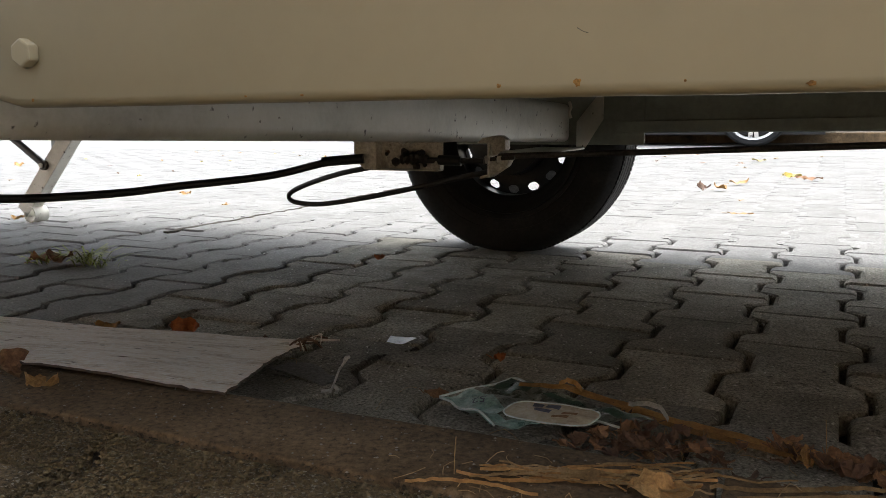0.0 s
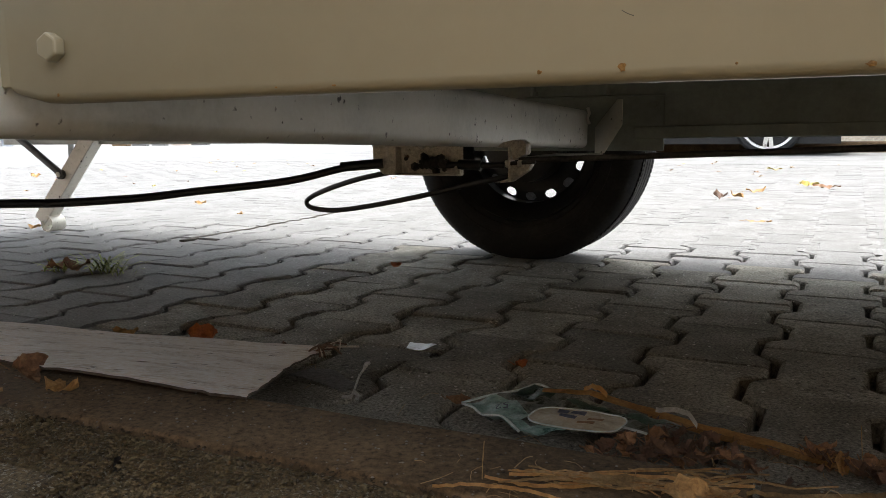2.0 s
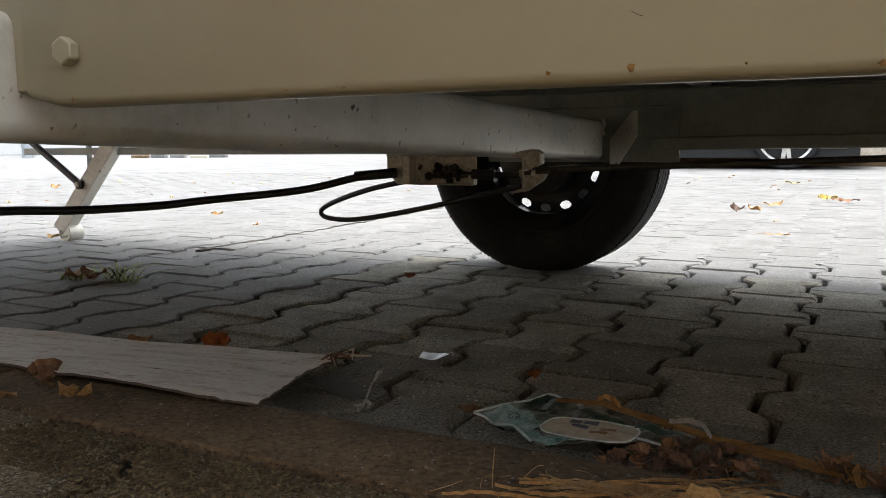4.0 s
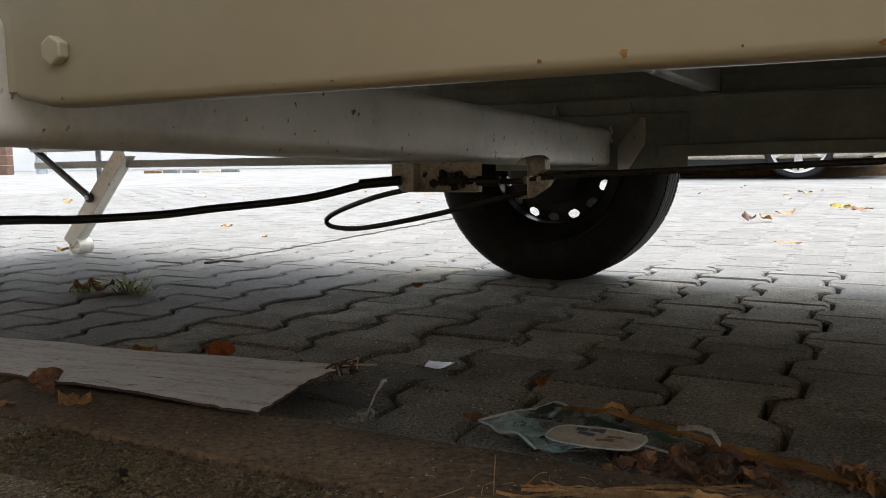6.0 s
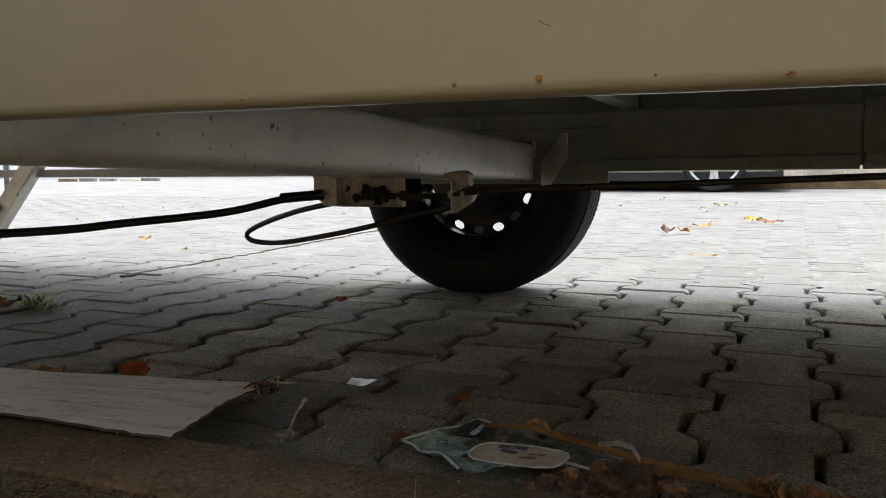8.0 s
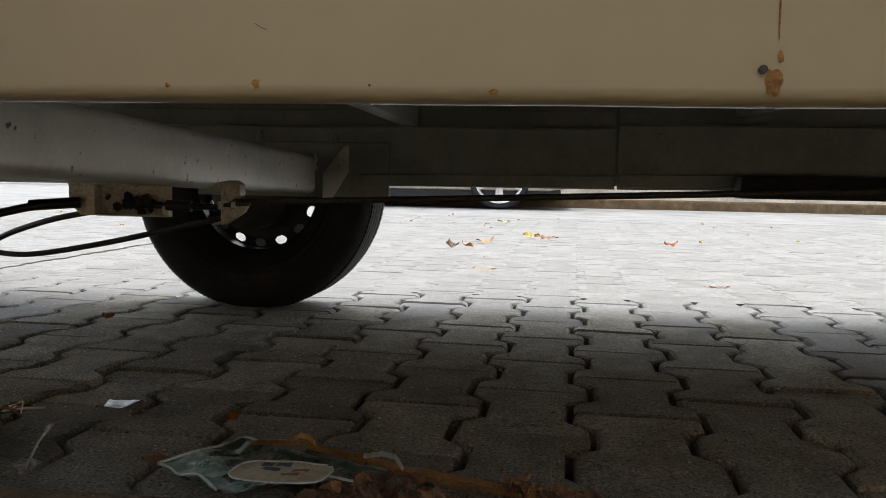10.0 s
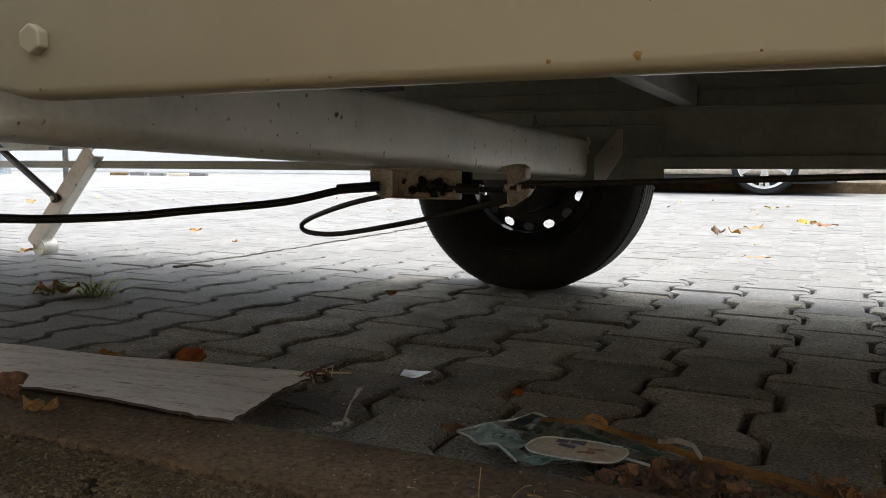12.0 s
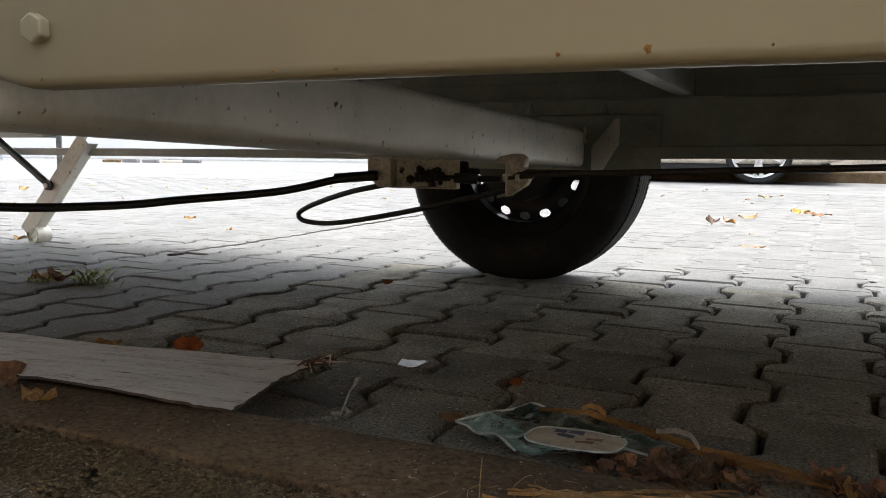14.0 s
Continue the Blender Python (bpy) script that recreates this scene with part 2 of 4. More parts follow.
M_REED = material("dry_orange_reed", (0.58, 0.335, 0.125), 0.7, dark=(0.34, 0.175, 0.06), light=(0.76, 0.50, 0.22), scale=30, fine=200, bump=0.4, grit=0.3)
M_FILM_GREY = material("clear_grimy_film", (0.20, 0.215, 0.185), 0.28, dark=(0.09, 0.10, 0.08), light=(0.36, 0.38, 0.34), scale=40, fine=160, bump=0.7, fine_bump=0.2)
M_FILM_EDGE = material("pale_film_hem", (0.68, 0.76, 0.74), 0.35, scale=60, fine=200, bump=0.5)
M_YELLOW = material("yellow_leaf", (0.52, 0.40, 0.10), 0.7, scale=60, fine=300)
M_STRAW = material("dry_straw", (0.36, 0.235, 0.105), 0.75, dark=(0.24, 0.15, 0.07), light=(0.60, 0.44, 0.24), scale=40, fine=300, bump=0.4, random_part=0.25, random_island=True)
M_GRASS = material("grass_blade", (0.30, 0.36, 0.08), 0.6, dark=(0.18, 0.22, 0.04), light=(0.48, 0.50, 0.16), scale=60, fine=300, random_part=0.35, random_island=True)
M_TWIG = material("pale_twig", (0.60, 0.585, 0.55), 0.75, scale=90, fine=400)
M_FOIL = material("silvery_foil", (0.88, 0.91, 0.96), 0.3, 0.85, scale=60, fine=300, bump=0.5)
M_WRAP = material("teal_plastic_film", (0.34, 0.52, 0.49), 0.3, 0.0, dark=(0.07, 0.15, 0.13), light=(0.60, 0.72, 0.68), scale=45, fine=200, bump=0.8, fine_bump=0.2)
M_WRAP_DARK = material("dark_green_film", (0.045, 0.085, 0.06), 0.3, 0.0, scale=40, fine=200, bump=0.5)
M_LABEL = material("faded_label", (0.70, 0.63, 0.50), 0.6, dark=(0.56, 0.49, 0.38), light=(0.78, 0.71, 0.59), scale=30, fine=200, bump=0.2)
M_INK = material("faded_print", (0.13, 0.14, 0.20), 0.6, scale=60, fine=200)
M_INK_WARM = material("faded_warm_print", (0.34, 0.19, 0.09), 0.6, scale=60, fine=200)
M_STONE = material("pebble", (0.24, 0.22, 0.19), 0.85, scale=60, fine=300, random_part=0.3, random_island=True)
M_PEBBLE = material("aggregate_pebble", (0.165, 0.125, 0.065), 0.85, dark=(0.09, 0.066, 0.034), light=(0.24, 0.19, 0.11), scale=30, fine=300, random_part=0.34, random_island=True)
M_CAR = material("champagne_car_paint", (0.55, 0.50, 0.42), 0.3, 0.2, scale=3, fine=30, bump=0.0, fine_bump=0.0, coat=0.6)
M_CAR_DARK = material("car_underside", (0.02, 0.02, 0.02), 0.8, scale=6, fine=60)
M_ALLOY = material("alloy_wheel", (0.72, 0.72, 0.72), 0.3, 0.7, scale=10, fine=60, bump=0.0)
M_WALL = material("white_render", (0.86, 0.855, 0.84), 0.9, dark=(0.80, 0.79, 0.77), light=(0.89, 0.885, 0.875), scale=0.6, fine=40, bump=0.1, grit=0.1)
M_BEIGE = material("beige_render", (0.62, 0.55, 0.45), 0.9, scale=1.5, fine=40, bump=0.1)
# warm tone of the unseen wall and slab that tint the bounced light
M_BOUNCE = material("unseen_warm_bounce", (0.55, 0.38, 0.22), 0.9, scale=3, fine=60)
M_BROWN = material("brown_painted_wood", (0.16, 0.09, 0.06), 0.7, scale=8, fine=60)
M_PIPE = material("zinc_pipe", (0.42, 0.46, 0.50), 0.5, 0.5, scale=6, fine=60)

# --- ground
KERB_N = 0.725
KERB_Z = 0.06
bm = bmesh.new()
v4 = [bm.verts.new(c) for c in ((-900, -900, -0.026), (900, -900, -0.026), (900, 900, -0.026), (-900, 900, -0.026))]
bm.faces.new(v4)
ground = single("ground", bm, M_EARTH, "sandy earth under and between the paving blocks", "ground", kind="structure", turn=Matrix.Identity(4))

# far road surface, one sheet beyond the separate blocks
bm = bmesh.new()
box(bm, -60, 60, 7.6, 60, -0.03, -0.0005)
box(bm, -60, -7.5, 0.74, 7.6, -0.03, -0.0005)
box(bm, 6.5, 60, 0.74, 7.6, -0.03, -0.0005)
single("road", bm, M_FIELD, "pale concrete block road reaching into the distance", "road", kind="structure")

# sand that fills the joints of the open road almost to the top
bm = bmesh.new()
box(bm, -7.5, 6.5, 2.40, 7.6, -0.030, -0.0018)
single("joint_sand", bm, M_SAND, "pale sand filling the joints of the open road", "ground", kind="structure")

# --- trailer
trailer = thing("trailer", (-0.57, 1.2, 0.0), "low trailer on galvanised axle with cream side panel", "trailer")

# side panel close to the camera: folded sheet with a rounded lower lip
SK = 0.443
bm = bmesh.new()
prof = [(SK, 0.60), (SK, 0.3475), (SK + 0.0015, 0.344), (SK + 0.005, 0.342), (SK + 0.020, 0.342), (SK + 0.020, 0.3445), (SK + 0.006, 0.3448), (SK + 0.003, 0.348), (SK + 0.003, 0.60)]
cols = []
for i in range(121):
    s = -0.333 + 3.2 * i / 120
    wav = 0.0010 * noise.noise((s * 3.0, 1.7, 0)) + 0.0005 * noise.noise((s * 14.0, 4.2, 0))
    lift = max(0.0, 1 - (s + 0.333) / 0.014)
    cols.append([bm.verts.new((s, n + 0.0008 * noise.noise((s * 5, z * 9, 3)), max(z, z + (0.006 * lift * lift if z < 0.36 else 0)) + (wav if z < 0.36 else 0))) for n, z in prof])
for a, b in zip(cols, cols[1:]):
    for k in range(len(prof)):
        bm.faces.new((a[k], a[(k + 1) % len(prof)], b[(k + 1) % len(prof)], b[k]))
bm.faces.new(cols[0])
bm.faces.new(list(reversed(cols[-1])))
panel = part("side_panel", bm, M_CREAM, trailer, "cream enamelled sheet with rust-flecked lower lip")

bm = bmesh.new()
box(bm, -2.46, -0.3335, SK + 0.004, SK + 0.007, 0.352, 0.62)
bevel(bm, 0.001, 1)
part("end_panel", bm, M_CREAM, trailer, "cream sheet behind the folded corner")


def hex_bolt(parent, s, n, z, r, h, mat, toward=-1, label="", washer=True):
    bm = bmesh.new()
    if washer:
        cyl(bm, (s, n, z), (s, n + toward * 0.0015, z), r * 1.35, seg=28)
    cyl(bm, (s, n, z), (s, n + toward * h, z), r, seg=6)
    bevel(bm, r * 0.16, 2)
    return part("bolt", bm, mat, parent, label, smooth=False)


hex_bolt(panel, -0.291, SK, 0.3735, 0.0088, 0.0075, M_CREAM, label="painted hexagon bolt head", washer=False)


def rust_spot(parent, s, z, r, seed, n=SK - 0.0006, tall=1.0):
    bm = bmesh.new()
    rr = random.Random(seed)
    ring = []
    for k in range(14):
        a = 6.2832 * k / 14
        q = r * (0.65 + 0.5 * rr.random())
        ring.append(bm.verts.new((s + q * math.cos(a), n + 0.0004, z + q * math.sin(a) * tall)))
    c = bm.verts.new((s, n - 0.0002, z))
    for k in range(14):
        bm.faces.new((ring[k], ring[(k + 1) % 14], c))
    return part("rust_spot", bm, M_RUST, parent, "orange rust fleck")


rust_spot(panel, 0.041, 0.3482, 0.0020, 1)
rust_spot(panel, 0.005, 0.3475, 0.0011, 2)
rust_spot(panel, 0.133, 0.3455, 0.0022, 3, tall=0.5)
rust_spot(panel, -0.10, 0.3455, 0.0013, 4, tall=0.5)
rust_spot(panel, -0.135, 0.3457, 0.0010, 9, tall=0.5)
rust_spot(panel, -0.292, 0.3462, 0.0011, 5)
rust_spot(panel, 0.2325, 0.3495, 0.0032, 6, tall=1.8)
rust_spot(panel, 0.2345, 0.358, 0.0012, 7, tall=2.4)
rust_spot(panel, 0.2335, 0.372, 0.0005, 10, tall=16.0)
rust_spot(panel, 0.086, 0.3478, 0.0008, 8)
bm = bmesh.new()
cyl(bm, (0.2285, SK - 0.0003, 0.3535), (0.2285, SK - 0.0016, 0.3535), 0.0016, seg=12)
part("drain_hole", bm, M_BLACK, panel, "dark drain hole with rusty rim")
bm = bmesh.new()
tube(bm, [(0.0405, SK - 0.0002, 0.371), (0.043, SK - 0.0003, 0.3695), (0.0455, SK - 0.0002, 0.3685)], 0.00016, 6)
part("scratch", bm, M_ROD, panel, "short dark scratch")

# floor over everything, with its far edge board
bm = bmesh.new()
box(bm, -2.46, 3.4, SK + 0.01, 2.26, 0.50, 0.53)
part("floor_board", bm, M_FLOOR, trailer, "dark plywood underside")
bm = bmesh.new()
box(bm, -2.46, 3.4, SK - 0.004, 2.28, 0.53, 2.3)
bevel(bm, 0.02, 2)
part("body", bm, M_CREAM, trailer, "cream box body")
# unseen far skirt, added only where the ground beneath must be darker
bm = bmesh.new()
box(bm, -0.30, 3.4, 2.262, 2.279, 0.352, 0.5295)
bevel(bm, 0.004, 2)
part("side_panel", bm, M_CREAM, trailer, "unseen cream skirt added on the far side to shade the road")

# axle tube: square, with rounded corners, falling slightly to the far wheel
bm = bmesh.new()
AX = Matrix.Translation((-0.392, 1.13, 0.3425)) @ Matrix.Rotation(radians(-1.7), 4, "X")
box(bm, -0.046, 0.046, -0.92, 0.695, -0.0405, 0.0405, AX)
bevel(bm, 0.013, 4)
part("axle_tube", bm, M_GALV, trailer, "square galvanised axle tube")

# outer bracket plate with a folded gusset, bolted to the rail
bm = bmesh.new()
box(bm, -0.62, -0.19, 1.838, 1.843, 0.275, 0.391)
box(bm, -0.62, -0.189, 1.826, 1.843, 0.389, 0.393)
bevel(bm, 0.0015, 1)
bracket = part("axle_bracket", bm, M_CHASSIS, trailer, "galvanised bracket plate on the rail")
bm = bmesh.new()
prism(bm, [(-0.345, 0.325), (-0.290, 0.383), (-0.278, 0.383), (-0.278, 0.330), (-0.321, 0.2705), (-0.345, 0.2705)], 1.832, 1.836)
for v in bm.verts:
    v.co.y -= 0.55 * (v.co.x + 0.345)
    v.co.x += 0.010
bevel(bm, 0.001, 1)
part("gusset", bm, M_GALV, bracket, "bright folded gusset")
bm = bmesh.new()
tube(bm, [(-0.343, 1.802, 0.367), (-0.341, 1.806, 0.355), (-0.344, 1.804, 0.345), (-0.341, 1.807, 0.333)], 0.0035, 7)
part("weld", bm, M_GALV, bracket)
bm = bmesh.new()
box(bm, -0.42, -0.315, 1.60, 1.83, 0.266, 0.270)
bevel(bm, 0.0015, 1)
part("base_plate", bm, M_GALV, bracket)
for s, z in ((-0.472, 0.399), (-0.309, 0.399)):
    bm = bmesh.new()
    cyl(bm, (s, 1.828, 0.395), (s, 1.828, 0.404), 0.0085, seg=6)
    cyl(bm, (s, 1.828, 0.402), (s, 1.828, 0.416), 0.005, seg=12)
    part("nut", bm, M_CHASSIS, bracket, "bolt end with nut", smooth=False)
hex_bolt(bracket, -0.211, 1.838, 0.370, 0.008, 0.006, M_CHASSIS)

# longitudinal rail of the far side: web, lips, joint and bolts
bm = bmesh.new()
prism(bm, [(-0.80, 0.30), (0.281, 0.303), (0.281, 0.50), (-0.80, 0.50)], 1.845, 1.850)
bevel(bm, 0.001, 1)
rail = part("chassis_rail", bm, M_CHASSIS, trailer, "dull galvanised chassis rail")
for x0, x1, y0, z0, z1 in ((-0.80, 0.279, 1.80, 0.4235, 0.4265), (-0.80, -0.166, 1.836, 0.427, 0.462), (-0.126, 0.279, 1.836, 0.427, 0.462)):
    bm = bmesh.new()
    box(bm, x0, x1, y0, 1.8445, z0, z1)
    bevel(bm, 0.001, 1)
    part("ledge", bm, M_CHASSIS, rail)
bm = bmesh.new()
prism(bm, [(-0.250, 0.3005), (0.268, 0.3055), (0.280, 0.314), (0.280, 0.331), (-0.250, 0.3255)], 1.826, 1.843)
bevel(bm, 0.0012, 1)
part("lower_lip", bm, M_CHASSIS, rail)
bm = bmesh.new()
prism(bm, [(0.286, 0.303), (3.38, 0.330), (3.38, 0.50), (0.286, 0.50)], 1.843, 1.849)
bevel(bm, 0.001, 1)
rail2 = part("chassis_rail", bm, M_CHASSIS, trailer, "dull galvanised rail section with bolted joint")
bm = bmesh.new()
box(bm, 0.288, 3.38, 1.80, 1.8425, 0.4325, 0.4355)
bevel(bm, 0.001, 1)
part("ledge", bm, M_CHASSIS, rail2)
bm = bmesh.new()
prism(bm, [(0.289, 0.318), (0.30, 0.308), (3.38, 0.335), (3.38, 0.360), (0.289, 0.334)], 1.824, 1.841)
bevel(bm, 0.0012, 1)
part("lower_lip", bm, M_CHASSIS, rail2)
bm = bmesh.new()
box(bm, 0.262, 0.40, 1.850, 1.856, 0.31, 0.50)
part("joint_plate", bm, M_CHASSIS, rail2)
for s in (0.312, 0.372):
    for z in (0.352, 0.412):
        hex_bolt(rail2, s, 1.843, z, 0.006, 0.005, M_CHASSIS)
# rail running on behind the wheel to the steady
bm = bmesh.new()
box(bm, -2.46, -0.80, 2.005, 2.045, 0.292, 0.316)
box(bm, -2.46, -0.80, 2.012, 2.018, 0.354, 0.50)
bevel(bm, 0.002, 1)
part("sill_rail", bm, M_RAIL, trailer, "grey sill rail along the floor edge")

# cross members from rail to panel
for s, z in ((-0.146, 0.444), (0.53, 0.466)):
    bm = bmesh.new()
    box(bm, s - 0.018, s + 0.018, SK + 0.03, 1.835, z - 0.016, z + 0.03)
    bevel(bm, 0.003, 2)
    part("cross_member", bm, M_RAIL, trailer, "galvanised cross member")
# dark member below the rail
bm = bmesh.new()
box(bm, 0.513, 3.38, 1.76, 1.822, 0.291, 0.335)
bevel(bm, 0.004, 2)
part("side_member", bm, M_BLACK, trailer, "dark painted steel side member")

# cable anchor under the axle: a channel open to the near side, with a folded end
AN = 1.20
bm = bmesh.new()
box(bm, -0.470, -0.3665, AN, AN + 0.003, 0.2575, 0.300)
prism(bm, [(-0.4955, 0.257), (-0.470, 0.2563), (-0.470, 0.3016), (-0.513, 0.300), (-0.513, 0.2748)], AN - 0.012, AN - 0.008)
prism(bm, [(-0.482, 0.257), (-0.4695, 0.257), (-0.4695, 0.3005), (-0.482, 0.2995)], AN - 0.019, AN + 0.003)
box(bm, -0.470, -0.3665, AN - 0.016, AN + 0.003, 0.2565, 0.2595)
box(bm, -0.513, -0.3665, AN - 0.014, AN + 0.05, 0.2985, 0.3025)
box(bm, -0.3765, -0.3665, AN - 0.010, AN + 0.003, 0.2575, 0.272)
bevel(bm, 0.0012, 1)
anchor = part("cable_anchor", bm, M_GRIMY, trailer, "galvanised cable anchor channel welded under the axle")
bm = bmesh.new()
rr = random.Random(3)
for k in range(26):
    p = (-0.443 + 0.055 * rr.random(), AN - 0.004 - 0.008 * rr.random(), 0.262 + 0.024 * rr.random())
    q = bmesh.ops.create_icosphere(bm, subdivisions=1, radius=0.003 + 0.0045 * rr.random())["verts"]
    bmesh.ops.translate(bm, vec=p, verts=q)
tagged(part("greasy_weld", bm, M_BLACK, anchor, "black greasy lumps and nuts"), kind="stuff")
bm = bmesh.new()
cyl(bm, (-0.461, AN - 0.002, 0.281), (-0.461, AN + 0.001, 0.281), 0.003, seg=10)
part("hole", bm, M_BLACK, anchor)
bm = bmesh.new()
rr = random.Random(5)
for k in range(9):
    q = bmesh.ops.create_icosphere(bm, subdivisions=1, radius=0.003 + 0.003 * rr.random())["verts"]
    bmesh.ops.translate(bm, vec=(-0.428 + 0.018 * rr.random(), AN - 0.016, 0.300 + 0.005 * rr.random()), verts=q)
part("weld", bm, M_GALV, anchor)

# hook-shaped equaliser plate beside it
HN = 1.22
bm = bmesh.new()
prism(bm, [(-0.3176, 0.297), (-0.3082, 0.3048), (-0.290, 0.3085), (-0.2799, 0.3088), (-0.2718, 0.3031), (-0.2715, 0.288), (-0.2915, 0.2782), (-0.2958, 0.2953), (-0.302, 0.2972)], HN - 0.010, HN + 0.012)
bevel(bm, 0.002, 2)
hook = part("equaliser_plate", bm, M_GRIMY, trailer, "bent galvanised equaliser plate")
bm = bmesh.new()
prism(bm, [(-0.2954, 0.2724), (-0.2633, 0.2749), (-0.269, 0.2642), (-0.295, 0.2475), (-0.3134, 0.245), (-0.3114, 0.249), (-0.299, 0.252)], HN - 0.010, HN + 0.008)
bevel(bm, 0.0015, 2)
part("lower_tab", bm, M_GRIMY, hook)
bm = bmesh.new()
box(bm, -0.299, -0.2955, HN - 0.012, HN + 0.010, 0.248, 0.298)
bevel(bm, 0.001, 1)
part("web", bm, M_GRIMY, hook)
bm = bmesh.new()
cyl(bm, (-0.345, HN - 0.008, 0.270), (-0.258, HN - 0.008, 0.277), 0.0032, seg=12)
part("threaded_end", bm, M_ROD, hook)
for s0, r0 in ((-0.3035, 0.0058), (-0.284, 0.0055)):
    bm = bmesh.new()
    cyl(bm, (s0, HN - 0.008, 0.2735), (s0 + 0.006, HN - 0.008, 0.274), r0, seg=6)
    part("nut", bm, M_GALV, hook, smooth=False)
bm = bmesh.new()
tube(bm, [(-0.285, HN, 0.2785), (-0.10, HN, 0.2852), (0.176, HN, 0.2956), (0.383, HN, 0.3035), (1.4, HN, 0.342), (2.6, HN, 0.388)], 0.0045, 10, 4)
part("brake_rod", bm, M_ROD, trailer, "long thin grimy brake rod")
bm = bmesh.new()
cyl(bm, (-0.425, AN - 0.008, 0.2723), (-0.30, AN - 0.002, 0.272), 0.0045, seg=12)
cyl(bm, (-0.37, AN - 0.007, 0.273), (-0.335, AN - 0.005, 0.272), 0.0075, seg=12)
part("pull_rod", bm, M_CABLE, trailer, "black greasy pull rod")

# brake cables
bm = bmesh.new()
tube(bm, [(-0.497, 1.18, 0.2735), (-0.5457, 1.157, 0.2681), (-0.6114, 1.10, 0.2505), (-0.7031, 1.0, 0.2400), (-0.7421, 0.94, 0.2350), (-0.788, 0.85, 0.2345), (-0.8075, 0.79, 0.2381), (-0.80, 0.70, 0.245), (-0.72, 0.50, 0.27), (-0.64, 0.36, 0.29)], 0.0057, 12, 10)
part("brake_cable", bm, M_CABLE, trailer, "black sheathed brake cable")
bm = bmesh.new()
cyl(bm, (-0.556, 1.165, 0.2692), (-0.494, 1.185, 0.2743), 0.0076, seg=14)
part("cable_sleeve", bm, M_CABLE, trailer, "black cable sleeve")
bm = bmesh.new()
tube(bm, [(-0.475, 1.19, 0.262), (-0.4971, 1.20, 0.2587), (-0.5613, 1.22, 0.2468), (-0.6427, 1.26, 0.2272), (-0.6985, 1.288, 0.2095), (-0.7128, 1.295, 0.1985), (-0.6965, 1.29, 0.1902), (-0.6448, 1.28, 0.1888), (-0.5767, 1.27, 0.198), (-0.4673, 1.25, 0.2189), (-0.3683, 1.23, 0.2413), (-0.3012, 1.215, 0.2551)], 0.0043, 10, 8)
part("brake_cable", bm, M_CABLE, trailer, "black brake cable bent in a loop")

# far wheel
WS, WZ, W0, RIM = -0.561, 0.291, 1.985, 1.07
bm = bmesh.new()
rim_prof = [(0.172, 0.012), (0.179, 0.004), (0.181, 0.010), (0.172, 0.020), (0.163, 0.030), (0.160, 0.048), (0.147, 0.058), (0.147, 0.100), (0.160, 0.115), (0.163, 0.145), (0.158, 0.145), (0.154, 0.120), (0.142, 0.105), (0.142, 0.060), (0.155, 0.044), (0.158, 0.028)]
lathe(bm, [(r * RIM, y) for r, y in rim_prof], (WS, W0, WZ), seg=72)
wheel = part("wheel", bm, M_RIM, trailer, "black steel wheel rim seen from inside")
# disc with a ring of oval vents
bm = bmesh.new()
NV = 16
seg = NV * 8
yd = W0 + 0.104
radii = [0.042, 0.080, 0.120, 0.1285, 0.1485, 0.1525, 0.1572]
dep = [0.004, 0.0, -0.012, -0.010, -0.004, 0.0, 0.004]
grid = []
for k in range(seg):
    a = 2 * math.pi * (k + 3.3) / seg
    ring = []
    for j, r in enumerate(radii):
        if k % 8 in (2, 6):
            r += {3: 0.0060, 4: -0.0060}.get(j, 0.0)
        ring.append(bm.verts.new((WS + r * math.cos(a), yd + dep[j], WZ + r * math.sin(a))))
    grid.append(ring)
for k in range(seg):
    for j in range(len(radii) - 1):
        if j == 3 and (k % 8) in (2, 3, 4, 5):
            continue
        A, B = grid[k], grid[(k + 1) % seg]
        bm.faces.new((A[j], A[j + 1], B[j + 1], B[j]))
r = bmesh.ops.solidify(bm, geom=bm.faces[:], thickness=0.003)
part("disc", bm, M_RIM, wheel, "pressed steel disc with oval vents")
# trim on the outer face: its spokes stand behind every other vent
bm = bmesh.new()
for k in range(1, NV, 2):
    a = 2 * math.pi * (8 * k + 7.3) / seg
    m = Matrix.Translation((WS - 0.016, yd + 0.045, WZ)) @ Matrix.Rotation(-a, 4, "Y")
    box(bm, 0.05, 0.170, 0.0, 0.006, -0.019, 0.019, m)
lathe(bm, [(0.160, 0.0), (0.178, -0.004), (0.180, 0.003), (0.160, 0.007)], (WS, yd + 0.046, WZ), seg=48)
cyl(bm, (WS, yd + 0.045, WZ), (WS, yd + 0.053, WZ), 0.06, seg=30)
part("wheel_trim", bm, M_TRIM, wheel, "grey plastic wheel trim behind the vents")
bm = bmesh.new()
lathe(bm, [(0.001, -0.02), (0.085, -0.02), (0.098, -0.012), (0.100, 0.055), (0.001, 0.055)], (WS, W0 + 0.02, WZ), seg=40, closed=False)
part("brake_drum", bm, M_RIM, wheel, "dark brake drum")
bm = bmesh.new()
TW = 0.200
BIG = 1.062
half = [(0.176, 0.012), (0.190, 0.004), (0.215, -0.002), (0.240, -0.001), (0.258, 0.006), (0.266, 0.012), (0.2695, 0.018), (0.2755, 0.026)]
grooves = []
for y in (0.052, 0.083, 0.111, 0.142):
    grooves += [(0.2805, y - 0.003), (0.2735, y - 0.0022), (0.2735, y + 0.0022), (0.2805, y + 0.003)]
